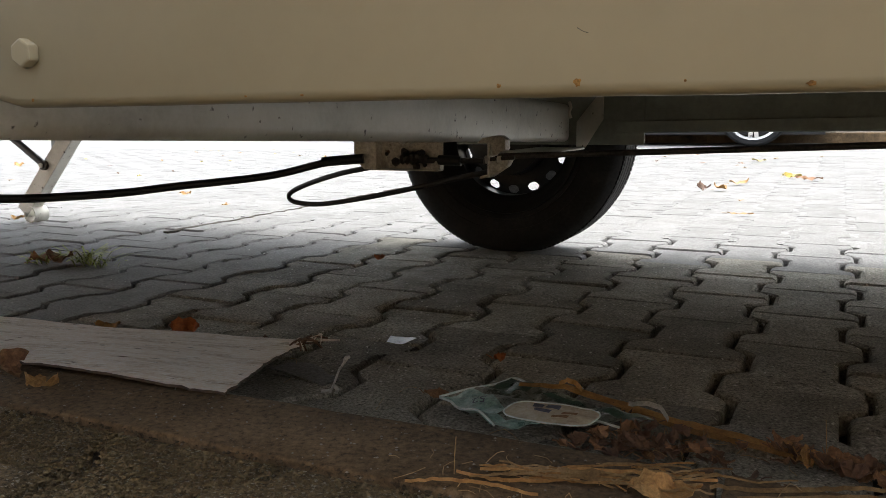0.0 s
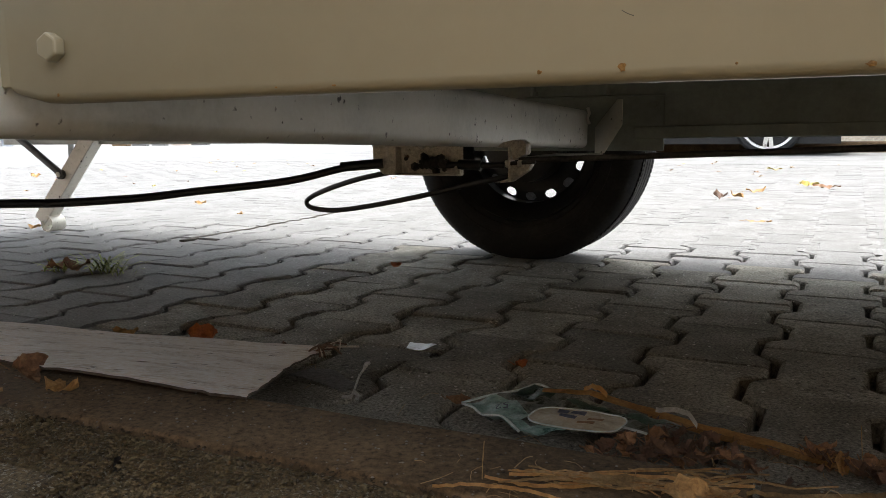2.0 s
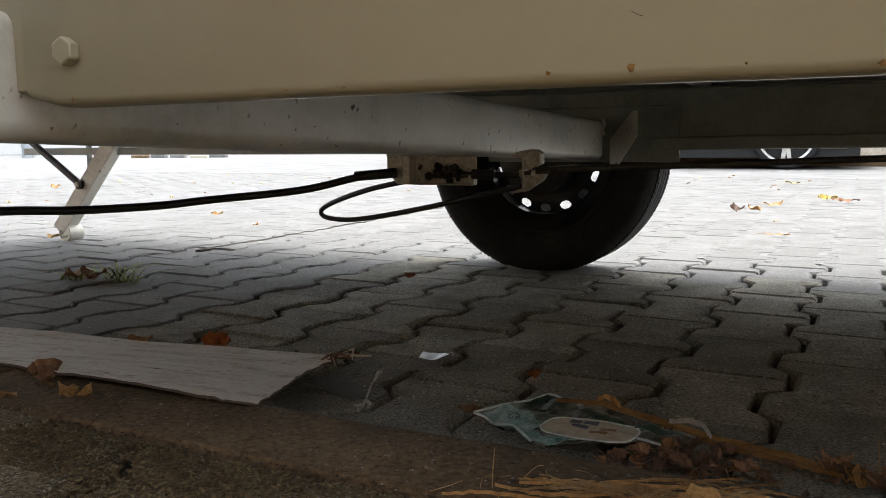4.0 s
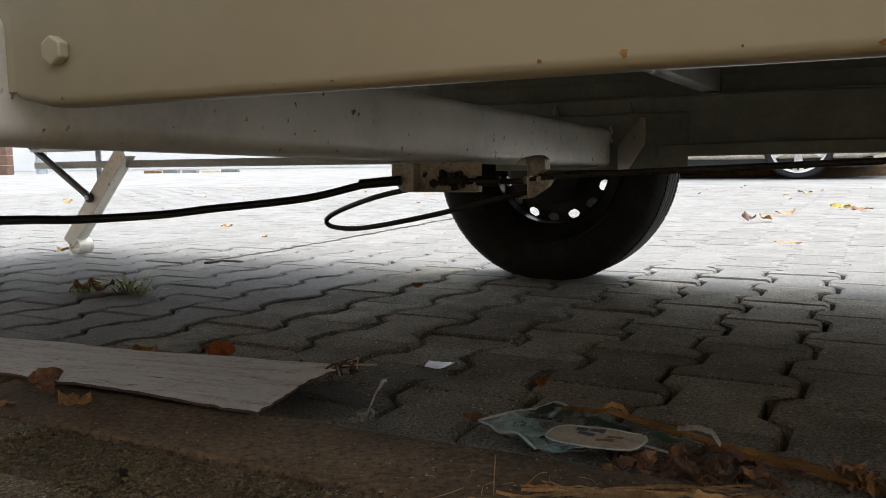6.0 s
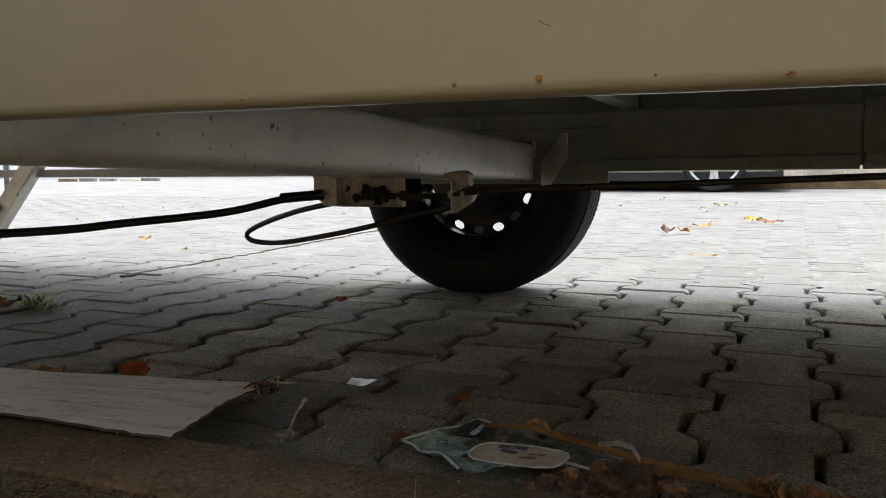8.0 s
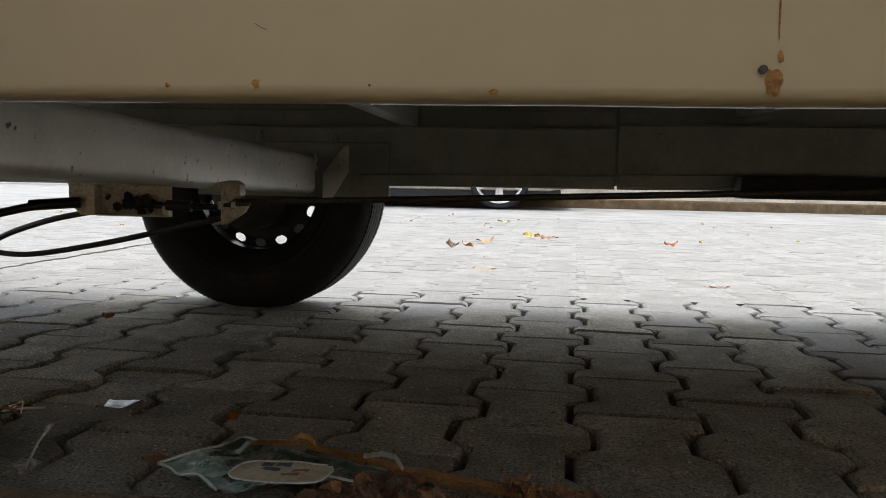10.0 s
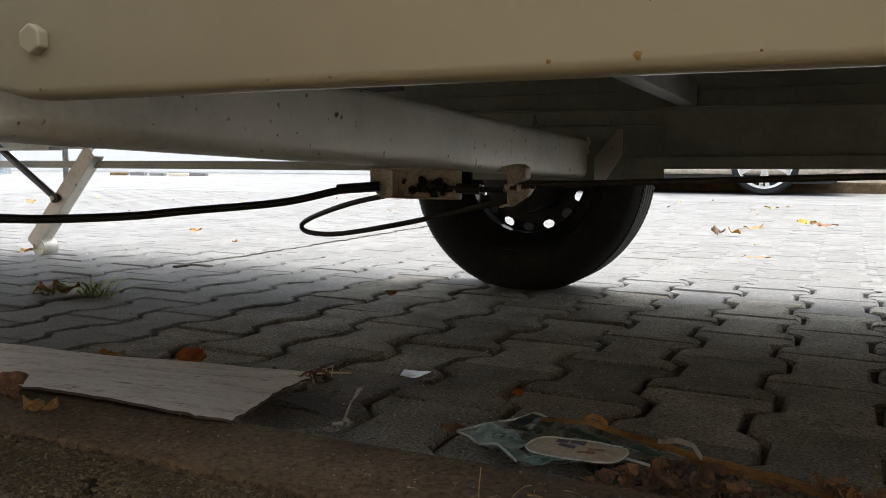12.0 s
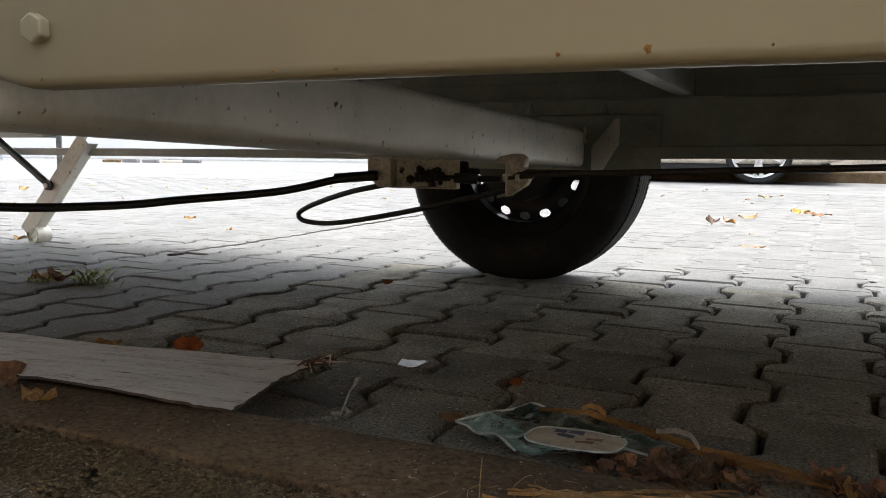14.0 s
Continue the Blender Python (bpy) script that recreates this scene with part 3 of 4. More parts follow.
prof = half + grooves + [(r, TW - y) for r, y in reversed(half)] + [(0.170, TW - 0.02), (0.170, 0.02)]
lathe(bm, [(r * BIG, y) for r, y in prof], (WS, W0, WZ), seg=120)
for v in bm.verts:
    v.co.z = max(v.co.z, 0.0005 + 0.002 * abs(v.co.y - W0 - TW / 2))
tyre = part("tyre", bm, M_RUBBER, wheel, "black worn road tyre")
bm = bmesh.new()
for k in range(150):
    a = 2 * math.pi * k / 150
    if math.sin(a) > 0.5 or math.sin(a) < -0.955:
        continue
    for y0, half_y, tw in ((0.042, 0.0085, 0.30), (0.066, 0.0115, -0.25), (0.097, 0.0115, 0.25), (0.127, 0.0115, -0.25), (TW - 0.042, 0.0085, -0.30)):
        m = Matrix.Translation((WS, W0, WZ)) @ Matrix.Rotation(-a, 4, "Y") @ Matrix.Translation((0.2800 * BIG, y0, 0)) @ Matrix.Rotation(tw, 4, "X")
        box(bm, -0.006, 0.0004, -half_y, half_y, -0.0044, 0.0044, m)
tagged(part("shoulder_tread", bm, M_RUBBER, tyre, "", smooth=False), kind="stuff")
for rr_, yy in ((0.232, -0.0028), (0.205, -0.001)):
    bm = bmesh.new()
    lathe(bm, [(rr_, 0.003), (rr_ + 0.001, 0.0), (rr_ + 0.002, 0.003)], (WS, W0 + yy, WZ), seg=72)
    part("sidewall_rib", bm, M_RUBBER, tyre)

# drop-down corner steady by the far sill
bm = bmesh.new()
ang = math.atan2(0.318, 0.345)
LEG = Matrix.Translation((-2.140, 2.0, 0.188)) @ Matrix.Rotation(ang, 4, "Y")
for x0, x1, y0, y1 in ((-0.026, -0.023, -0.02, 0.02), (-0.026, 0.026, -0.02, -0.017), (0.023, 0.026, -0.02, 0.02)):
    box(bm, x0, x1, y0, y1, -0.205, 0.215, LEG)
leg = part("steady_leg", bm, M_GALV, trailer, "folded steel corner steady resting on the paving")
bm = bmesh.new()
ring = []
for k in range(20):
    a = radians(-200 + 320 * k / 19)
    ring.append(((-2.240 + 0.028 * math.cos(a)), 0.029 + 0.028 * math.sin(a)))
inner = [(-2.240 + 0.0245 * math.cos(radians(-200 + 320 * k / 19)), 0.029 + 0.0245 * math.sin(radians(-200 + 320 * k / 19))) for k in range(20)]
prism(bm, ring + list(reversed(inner)), 1.975, 2.03)
part("foot", bm, M_GALV, leg, "rolled steel foot")
bm = bmesh.new()
cyl(bm, (-2.52, 1.985, 0.42), (-2.152, 1.975, 0.197), 0.0115, seg=14)
cyl(bm, (-2.152, 1.968, 0.195), (-2.152, 2.03, 0.195), 0.016, seg=16)
part("brace", bm, M_ROD, leg, "dark round brace bar")
bm = bmesh.new()
cyl(bm, (-2.152, 1.966, 0.195), (-2.152, 1.96, 0.195), 0.008, seg=12)
part("rivet", bm, M_GALV, leg)
bm = bmesh.new()
box(bm, -2.212, -2.188, 2.06, 2.064, 0.245, 0.50)
part("hanger", bm, M_PIPE, leg, "pale steel hanger strip")
bm = bmesh.new()
box(bm, -2.40, -2.14, 1.95, 2.0, 0.349, 0.358)
part("spindle_plate", bm, M_RAIL, leg)

# near wheel, standing on the pavement outside the view
bm = bmesh.new()
near = [(r * BIG, y) for r, y in half] + [(r * BIG, TW - y) for r, y in reversed(half)] + [(0.170, TW - 0.02), (0.170, 0.02)]
lathe(bm, near, (WS, 0.05, WZ + KERB_Z), seg=60)
near_wheel = part("wheel", bm, M_RUBBER, trailer, "black road tyre standing on the pavement")
bm = bmesh.new()
lathe(bm, [(0.0, 0.09), (0.12, 0.07), (0.165, 0.06), (0.176, 0.012), (0.180, 0.03), (0.172, 0.16), (0.02, 0.14)], (WS, 0.05, WZ + KERB_Z), seg=40)
part("rim", bm, M_RIM, near_wheel, "black steel rim")

# --- parked car beyond the road
CN = 9.9
car = thing("car", (-1.7, CN + 0.8, 0.0), "champagne estate car with alloy wheels parked across the road", "car")
bm = bmesh.new()
prof = [(-3.78, 0.28), (-3.45, 0.225), (0.12, 0.225), (0.42, 0.28), (0.46, 0.62), (0.30, 0.98), (-0.35, 1.42), (-2.35, 1.40), (-3.0, 0.95), (-3.72, 0.80)]
prism(bm, prof, CN - 0.02, CN + 1.6)
bevel(bm, 0.05, 3)
part("body", bm, M_CAR, car, "champagne metallic bodywork")
bm = bmesh.new()
box(bm, -3.60, 0.25, CN + 0.03, CN + 1.55, 0.13, 0.235)
part("underside", bm, M_CAR_DARK, car, "black underbody")


def car_wheel(ws, wn_):
    bm = bmesh.new()
    lathe(bm, [(0.297, 0.0), (0.31, -0.012), (0.345, -0.012), (0.365, 0.01), (0.37, 0.03), (0.37, 0.16), (0.36, 0.18), (0.297, 0.18)], (ws, wn_, 0.37), seg=40)
    w = part("wheel", bm, M_RUBBER, car, "road tyre on an alloy wheel")
    bm = bmesh.new()
    lathe(bm, [(0.275, -0.004), (0.298, -0.010), (0.302, 0.004), (0.285, 0.03), (0.270, 0.03)], (ws, wn_, 0.37), seg=40)
    for k in range(5):
        a = 2 * math.pi * k / 5 + 0.3
        for off in (-0.13, 0.13):
            m = Matrix.Translation((ws, wn_, 0.37)) @ Matrix.Rotation(a + off, 4, "Y")
            box(bm, 0.03, 0.285, -0.008, 0.02, -0.022, 0.022, m)
    cyl(bm, (ws, wn_ - 0.012, 0.37), (ws, wn_ + 0.03, 0.37), 0.055, seg=20)
    part("alloy_rim", bm, M_ALLOY, w, "five double-spoke alloy rim")
    bm = bmesh.new()
    cyl(bm, (ws, wn_ + 0.05, 0.37), (ws, wn_ + 0.06, 0.37), 0.26, seg=30)
    part("brake_disc", bm, M_CAR_DARK, w)


car_wheel(-0.485, CN - 0.03)
car_wheel(-3.10, CN - 0.03)

# far kerb and wall behind the car
bm = bmesh.new()
box(bm, -6, 40, 11.15, 11.35, -0.1, 0.13)
bevel(bm, 0.02, 2)
single("kerb_far", bm, M_KERB, "weathered brown kerb along the far side", "kerb", kind="structure")
bm = bmesh.new()
box(bm, -6.0, 40, 13.0, 13.3, -0.1, 5.0)
single("wall_north", bm, M_BEIGE, "beige rendered wall behind the parked car", "wall", kind="structure")
bm = bmesh.new()
box(bm, -40, -9.5, 26.0, 26.3, -0.1, 6.0)
single("wall_west", bm, M_WALL, "white rendered house wall across the yard", "wall", kind="structure")
# unseen wall added behind the camera: limits and warms the near light
bm = bmesh.new()
box(bm, -30, 30, -2.45, -2.2, -0.1, 1.75)
single("wall_south", bm, M_BOUNCE, "unseen warm-coloured wall added to limit and warm the near light", "wall", kind="structure")
# unseen slab added overhead to hold sky light off the pavement
bm = bmesh.new()
box(bm, -30, 30, -1.0, -0.30, 2.30, 2.42)
single("canopy", bm, M_BOUNCE, "unseen slab added to block sky light over the pavement", "roof", kind="structure")

# --- loose things on the ground
def sheet(bm, outline, height, thick=0.0006, rag=0.002):
    """A thin crumpled sheet inside an outline, drawn as a fan of rings about its centre."""
    c = Vector((sum(p[0] for p in outline) / len(outline), sum(p[1] for p in outline) / len(outline)))
    fine = []
    for i, p in enumerate(outline):
        q = outline[(i + 1) % len(outline)]
        for k in range(5):
            w = Vector(p).lerp(Vector(q), k / 5)
            fine.append(w + rag * Vector((noise.noise((w.x * 60, w.y * 60, 1)), noise.noise((w.x * 60, w.y * 60, 9)))))
    rings = []
    for f in (1.0, 0.88, 0.76, 0.62, 0.48, 0.34, 0.18):
        rings.append([bm.verts.new((*(c.lerp(p, f)), height(*(c.lerp(p, f))))) for p in fine])
    mid = bm.verts.new((c.x, c.y, height(c.x, c.y)))
    n = len(fine)
    for a, b in zip(rings, rings[1:]):
        for i in range(n):
            bm.faces.new((a[i], a[(i + 1) % n], b[(i + 1) % n], b[i]))
    for i in range(n):
        bm.faces.new((rings[-1][i], rings[-1][(i + 1) % n], mid))
    low = {v: bm.verts.new(v.co - Vector((0, 0, thick))) for ring in rings + [[mid]] for v in ring}
    for f in [f for f in bm.faces if f.verts[0] in low]:
        bm.faces.new([low[v] for v in reversed(f.verts)])
    for i in range(n):
        a, b = rings[0][i], rings[0][(i + 1) % n]
        bm.faces.new((a, b, low[b], low[a]))


# weathered board leaning from the kerb edge down to the road
def board_z(s, n):
    k = min(1.0, max(0.0, (1.078 - n) / 0.36))
    bow = math.sin(math.pi * min(1.0, max(0.0, (-0.40 - s) / 0.42)))
    return 0.010 + 0.054 * k ** 1.1 + 0.007 * bow * k + 0.0018 * noise.noise((s * 5, n * 7, 2)) + 0.001 * noise.noise((s * 18, n * 18, 5))


BOARD = [(-0.545, 1.070), (-0.509, 1.082), (-0.530, 1.050), (-0.512, 1.030), (-0.5, 0.985), (-0.4865, 0.947), (-0.460, 0.875), (-0.436, 0.822), (-0.403, 0.751), (-0.390, 0.713), (-0.425, 0.706), (-0.50, 0.700), (-0.587, 0.697),
         (-0.66, 0.694), (-0.74, 0.70), (-0.92, 0.71), (-1.08, 0.74), (-1.16, 0.83), (-1.10, 0.925), (-1.015, 0.954), (-0.87, 0.975), (-0.76, 1.002), (-0.6525, 1.035), (-0.59, 1.055)]
bm = bmesh.new()
sheet(bm, BOARD, board_z, 0.0028, 0.006)
bmesh.ops.recalc_face_normals(bm, faces=bm.faces)
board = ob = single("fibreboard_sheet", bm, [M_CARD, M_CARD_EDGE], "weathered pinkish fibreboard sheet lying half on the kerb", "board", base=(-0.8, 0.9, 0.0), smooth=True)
# steep side faces take a much darker colour than the top
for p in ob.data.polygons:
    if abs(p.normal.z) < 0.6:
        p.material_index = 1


for k in range(16):
    fr_ = random.Random(600 + k)
    s0, n0 = -0.520 + fr_.uniform(-0.025, 0.01), 1.055 + fr_.uniform(-0.05, 0.025)
    z0 = board_z(s0, n0)
    bm = bmesh.new()
    tube(bm, [(s0, n0, z0), (s0 + 0.012, n0 + fr_.uniform(-0.01, 0.012), z0 + fr_.uniform(0.0, 0.012)), (s0 + fr_.uniform(0.015, 0.035), n0 + fr_.uniform(-0.015, 0.02), max(0.003, z0 + fr_.uniform(-0.010, 0.012)))], fr_.uniform(0.0006, 0.0016), 5, 4)
    ob = new("frayed_fibre", mesh_of(bm, "frayed_fibre", M_CARD if k % 2 else M_LEAF_DARK, True))
    ob.matrix_world = TURN
    ob.parent, ob.matrix_parent_inverse = board, board.matrix_world.inverted()


def leaf_mesh(length, width, curl, seed, lobes=0):
    bm = bmesh.new()
    rr = random.Random(seed)
    n = 12
    top, bot, mid = [], [], []
    for i in range(n + 1):
        t = i / n
        w = width * (math.sin(math.pi * min(1, t * 1.03 + 0.02)) ** 0.8) * 0.5 * (1 + 0.35 * math.sin(t * 3.14 * lobes) if lobes else 1) + 0.0003
        x = (t - 0.5) * length
        z = curl * length * (4 * (t - 0.5) ** 2) + 0.02 * length * rr.random()
        mid.append(bm.verts.new((x, 0, z * 0.6 + 0.001)))
        top.append(bm.verts.new((x + 0.03 * length * rr.random(), w * (0.85 + 0.3 * rr.random()), z + 0.25 * curl * width + 0.10 * width * rr.random())))
        bot.append(bm.verts.new((x + 0.03 * length * rr.random(), -w * (0.85 + 0.3 * rr.random()), z + 0.25 * curl * width + 0.10 * width * rr.random())))
    for i in range(n):
        bm.faces.new((mid[i], mid[i + 1], top[i + 1], top[i]))
        bm.faces.new((bot[i], bot[i + 1], mid[i + 1], mid[i]))
    for v in bm.verts:
        v.co.z += 0.42 * width * noise.noise((v.co.x * 1.4 / width, v.co.y * 1.6 / width, seed)) + 0.20 * width * noise.noise((v.co.x * 4 / width, v.co.y * 4 / width, seed + 5))
    low = min(v.co.z for v in bm.verts)
    for v in bm.verts:
        v.co.z -= low
    bmesh.ops.recalc_face_normals(bm, faces=bm.faces)
    bmesh.ops.solidify(bm, geom=bm.faces[:], thickness=0.0005)
    tube(bm, [(-0.5 * length, 0, 0.002), (-0.62 * length, 0.004, 0.003), (-0.72 * length, 0.010, 0.002)], 0.0006, 5, 3)
    return bm


def leaf(s, n, z, length, width, curl, turn_deg, mat, label, seed, tilt=0, lobes=0, name="leaf", group=""):
    bm = leaf_mesh(length, width, curl, seed, lobes)
    ob = new(name, mesh_of(bm, name, mat, True))
    ob.matrix_world = TURN @ Matrix.Translation((s, n, z)) @ Matrix.Rotation(radians(turn_deg), 4, "Z") @ Matrix.Rotation(radians(tilt), 4, "X")
    return tagged(ob, label, "leaf", group)


leaf(-0.742, 1.050, 0.010, 0.052, 0.036, 0.12, 8, M_LEAF_RED, "bright orange fallen leaf behind the board", 11, tilt=22)
leaf(-0.865, 1.012, 0.008, 0.040, 0.020, 0.30, 25, M_LEAF_TAN, "crumpled tan leaf against the board", 12, tilt=25, lobes=3)
leaf(-0.672, 0.690, 0.068, 0.036, 0.028, 0.35, 70, M_LEAF, "curled brown leaf on the kerb edge", 13, tilt=50)
leaf(-0.640, 0.668, 0.066, 0.026, 0.020, 0.25, 120, M_LEAF, "small crumpled brown leaf on the kerb", 14, tilt=30)
leaf(-0.575, 0.655, 0.062, 0.036, 0.026, 0.25, 15, M_LEAF_TAN, "small tan leaf on the kerb stone", 15, lobes=3)
leaf(-0.645, 0.630, 0.061, 0.022, 0.014, 0.10, 5, M_LEAF_TAN, "small tan leaf on the kerb stone", 31)
leaf(0.050, 0.664, 0.062, 0.052, 0.030, 0.14, 18, M_LEAF_TAN, "curled tan leaf on the kerb", 18, tilt=22, lobes=3)
leaf(-0.247, 1.119, 0.003, 0.022, 0.013, 0.25, 60, M_LEAF_RED, "tiny red-brown leaf in a joint", 19, tilt=30)
leaf(-0.262, 0.945, 0.004, 0.030, 0.016, 0.2, 20, M_LEAF, "brown leaf beside the plastic wrapper", 20, tilt=15)
pr_ = random.Random(77)
for k in range(7):
    leaf(-0.90 + 0.05 * k + pr_.gauss(0, 0.01), 0.985 + 0.012 * k + pr_.gauss(0, 0.004), 0.004, pr_.uniform(0.014, 0.03), pr_.uniform(0.008, 0.014), 0.3, pr_.uniform(0, 360), pr_.choice((M_LEAF, M_LEAF_TAN, M_LEAF_DARK)),
         "shrivelled scrap of leaf behind the board", 270 + k, tilt=pr_.uniform(0, 60), group="leaf scraps")
for k in range(52):
    leaf(0.010 + pr_.gauss(0, 0.042), 0.868 + 0.15 * pr_.gauss(0, 0.04) + pr_.gauss(0, 0.020), 0.005 + 0.012 * pr_.random(), pr_.uniform(0.014, 0.030), pr_.uniform(0.008, 0.018), pr_.uniform(0.1, 0.3), pr_.uniform(0, 360), pr_.choice((M_LEAF_DARK, M_LEAF_DARK, M_LEAF)),
         "dark wet crumpled leaf heaped against the kerb", 700 + k, tilt=pr_.uniform(-40, 40), lobes=pr_.choice((0, 2, 3)), group="heap of wet leaves")
for k in range(34):
    q = pr_.random()
    leaf(0.125 + 0.13 * q, 0.918 - 0.045 * q + pr_.gauss(0, 0.008), 0.004 + 0.008 * pr_.random(), pr_.uniform(0.018, 0.034), pr_.uniform(0.010, 0.020), pr_.uniform(0.2, 0.4), pr_.uniform(-50, 30), pr_.choice((M_LEAF, M_LEAF, M_LEAF_DARK, M_LEAF_TAN)),
         "crumpled rust-brown leaf on the blocks", 800 + k, tilt=pr_.uniform(-10, 50), lobes=pr_.choice((0, 2, 3)), group="rust-brown leaves")
leaf(-0.797, 1.775, 0.004, 0.026, 0.018, 0.3, 20, M_LEAF_RED, "small reddish leaf on the blocks", 24, tilt=25)
leaf(-2.33, 2.00, 0.006, 0.05, 0.03, 0.15, 20, M_LEAF_TAN, "tan leaf under the steady foot", 25)
leaf(-0.302, 3.877, 0.016, 0.060, 0.045, 0.3, 15, M_LEAF_DARK, "curled grey-brown leaf on the open road", 26, tilt=35, lobes=2)
leaf(-0.235, 3.95, 0.008, 0.08, 0.05, 0.12, 60, M_LEAF_TAN, "tan leaf on the open road", 27)
leaf(-0.186, 4.309, 0.006, 0.09, 0.05, 0.12, 10, M_LEAF_TAN, "tan leaf on the open road", 33)
leaf(0.045, 4.757, 0.012, 0.10, 0.06, 0.15, -20, M_YELLOW, "yellow leaf on the open road", 28, tilt=20)
leaf(0.125, 4.70, 0.006, 0.13, 0.035, 0.10, 5, M_LEAF, "dark curled leaf on the open road", 29, tilt=15)
leaf(-0.077, 3.0, 0.005, 0.085, 0.018, 0.06, 0, M_LEAF_TAN, "narrow pale leaf on the open road", 30)
leaf(-0.220, 6.469, 0.006, 0.10, 0.07, 0.1, 0, M_YELLOW, "yellow leaf on the open road", 34)
leaf(0.756, 4.37, 0.012, 0.07, 0.05, 0.2, 10, M_LEAF_RED, "reddish leaf on the open road", 35, tilt=20)
leaf(0.664, 2.673, 0.006, 0.060, 0.02, 0.12, 5, M_LEAF, "dark narrow leaf on the open road", 36, tilt=15)
leaf(-2.423, 2.928, 0.006, 0.06, 0.035, 0.15, 10, M_LEAF_TAN, "tan leaf on the open road", 37, tilt=20)
leaf(-5.419, 4.444, 0.008, 0.09, 0.05, 0.15, 10, M_LEAF_TAN, "tan leaf on the open road", 38, tilt=20)
lr = random.Random(40)
for k in range(95):
    s = lr.uniform(-6.5, 4.6)
    n = 2.6 + 5.4 * lr.random() ** 0.7
    leaf(s, n, 0.004, lr.uniform(0.018, 0.045), lr.uniform(0.010, 0.025), lr.uniform(0.04, 0.15), lr.uniform(0, 360), lr.choice((M_LEAF_TAN, M_LEAF_TAN, M_YELLOW, M_LEAF)),
         "small dry leaf scattered on the open road", 300 + k, tilt=lr.uniform(-12, 12), group="scattered leaves")

# twig, foil and chips
bm = bmesh.new()
tube(bm, [(-0.396, 0.915, 0.004), (-0.402, 0.935, 0.010), (-0.410, 0.960, 0.018), (-0.414, 0.985, 0.024)], 0.0015, 8, 5)
tube(bm, [(-0.412, 0.975, 0.022), (-0.415, 0.983, 0.026), (-0.413, 0.990, 0.026)], 0.0022, 6, 3)
tube(bm, [(-0.400, 0.930, 0.007), (-0.391, 0.923, 0.006), (-0.388, 0.916, 0.004)], 0.0024, 7, 4)
tube(bm, [(-0.398, 0.918, 0.005), (-0.408, 0.914, 0.004)], 0.0022, 7, 3)
bmesh.ops.translate(bm, vec=(0.010, -0.012, 0), verts=bm.verts)
single("twig", bm, M_TWIG, "short pale forked twig leaning on the blocks", "twig", smooth=True, base=(-0.40, 0.93, 0))
bm = bmesh.new()
sheet(bm, [(-0.424, 1.118), (-0.398, 1.116), (-0.387, 1.144), (-0.403, 1.145), (-0.430, 1.142)], lambda s, n: 0.008 + 0.10 * max(0, n - 1.12) + 0.003 * noise.noise((s * 60, n * 60, 1)), 0.0005)
single("foil_scrap", bm, M_FOIL, "crumpled silvery scrap of foil on the blocks", "litter", base=(-0.41, 1.14, 0))
bm = bmesh.new()
sheet(bm, [(-0.515, 0.955), (-0.41, 0.925), (-0.40, 0.945), (-0.46, 0.985), (-0.50, 0.99)], lambda s, n: 0.005 + 0.004 * noise.noise((s * 30, n * 30, 8)), 0.002)
single("mortar_crust", bm, M_PAVER_FAR, "thin crust of old mortar on the blocks", "debris", base=(-0.46, 0.95, 0))

# plastic wrapper with an oval label
def wrap_z(s, n):
    return 0.013 + 0.012 * noise.noise((s * 16, n * 24, 3)) + 0.007 * noise.noise((s * 45, n * 55, 9)) + 0.05 * max(0, 0.94 - n) + 0.10 * max(0, n - 1.0)


def film(name, outline, up, mat, label, rag=0.002, parent=None):
    bm = bmesh.new()
    sheet(bm, outline, lambda s, n: up + wrap_z(s, n), 0.0005, rag)
    return part(name, bm, mat, parent or wrapper, label)


wrapper = thing("plastic_wrapper", (-0.12, 0.91, 0.0), "crumpled teal plastic food wrapper with a faded oval label", "litter")
film("film", [(-0.245, 0.922), (-0.199, 0.985), (-0.185, 1.007), (-0.150, 0.988), (-0.139, 0.977), (-0.075, 0.963), (-0.014, 0.942), (-0.030, 0.917), (-0.053, 0.893), (-0.108, 0.859), (-0.153, 0.847), (-0.205, 0.885)], 0.0, M_FILM_GREY, "clear grimy film")
film("corner", [(-0.245, 0.922), (-0.222, 0.950), (-0.185, 0.935), (-0.158, 0.905), (-0.165, 0.885), (-0.205, 0.883)], 0.0025, M_WRAP, "pale teal printed corner", 0.001)
film("fold", [(-0.208, 0.884), (-0.168, 0.886), (-0.145, 0.868), (-0.105, 0.862), (-0.125, 0.850), (-0.155, 0.846)], 0.003, M_WRAP, "pale teal folded hem", 0.001)
film("fold", [(-0.205, 0.968), (-0.186, 1.002), (-0.150, 0.984), (-0.170, 0.955)], 0.003, M_WRAP_DARK, "dark green printed fold")
film("fold", [(-0.062, 0.915), (-0.035, 0.938), (-0.010, 0.940), (0.002, 0.922), (-0.030, 0.905)], 0.007, M_WRAP_DARK, "dark green printed fold")
film("fold", [(-0.135, 0.965), (-0.090, 0.962), (-0.06, 0.945), (-0.10, 0.940)], 0.003, M_WRAP_DARK, "dark green printed fold")
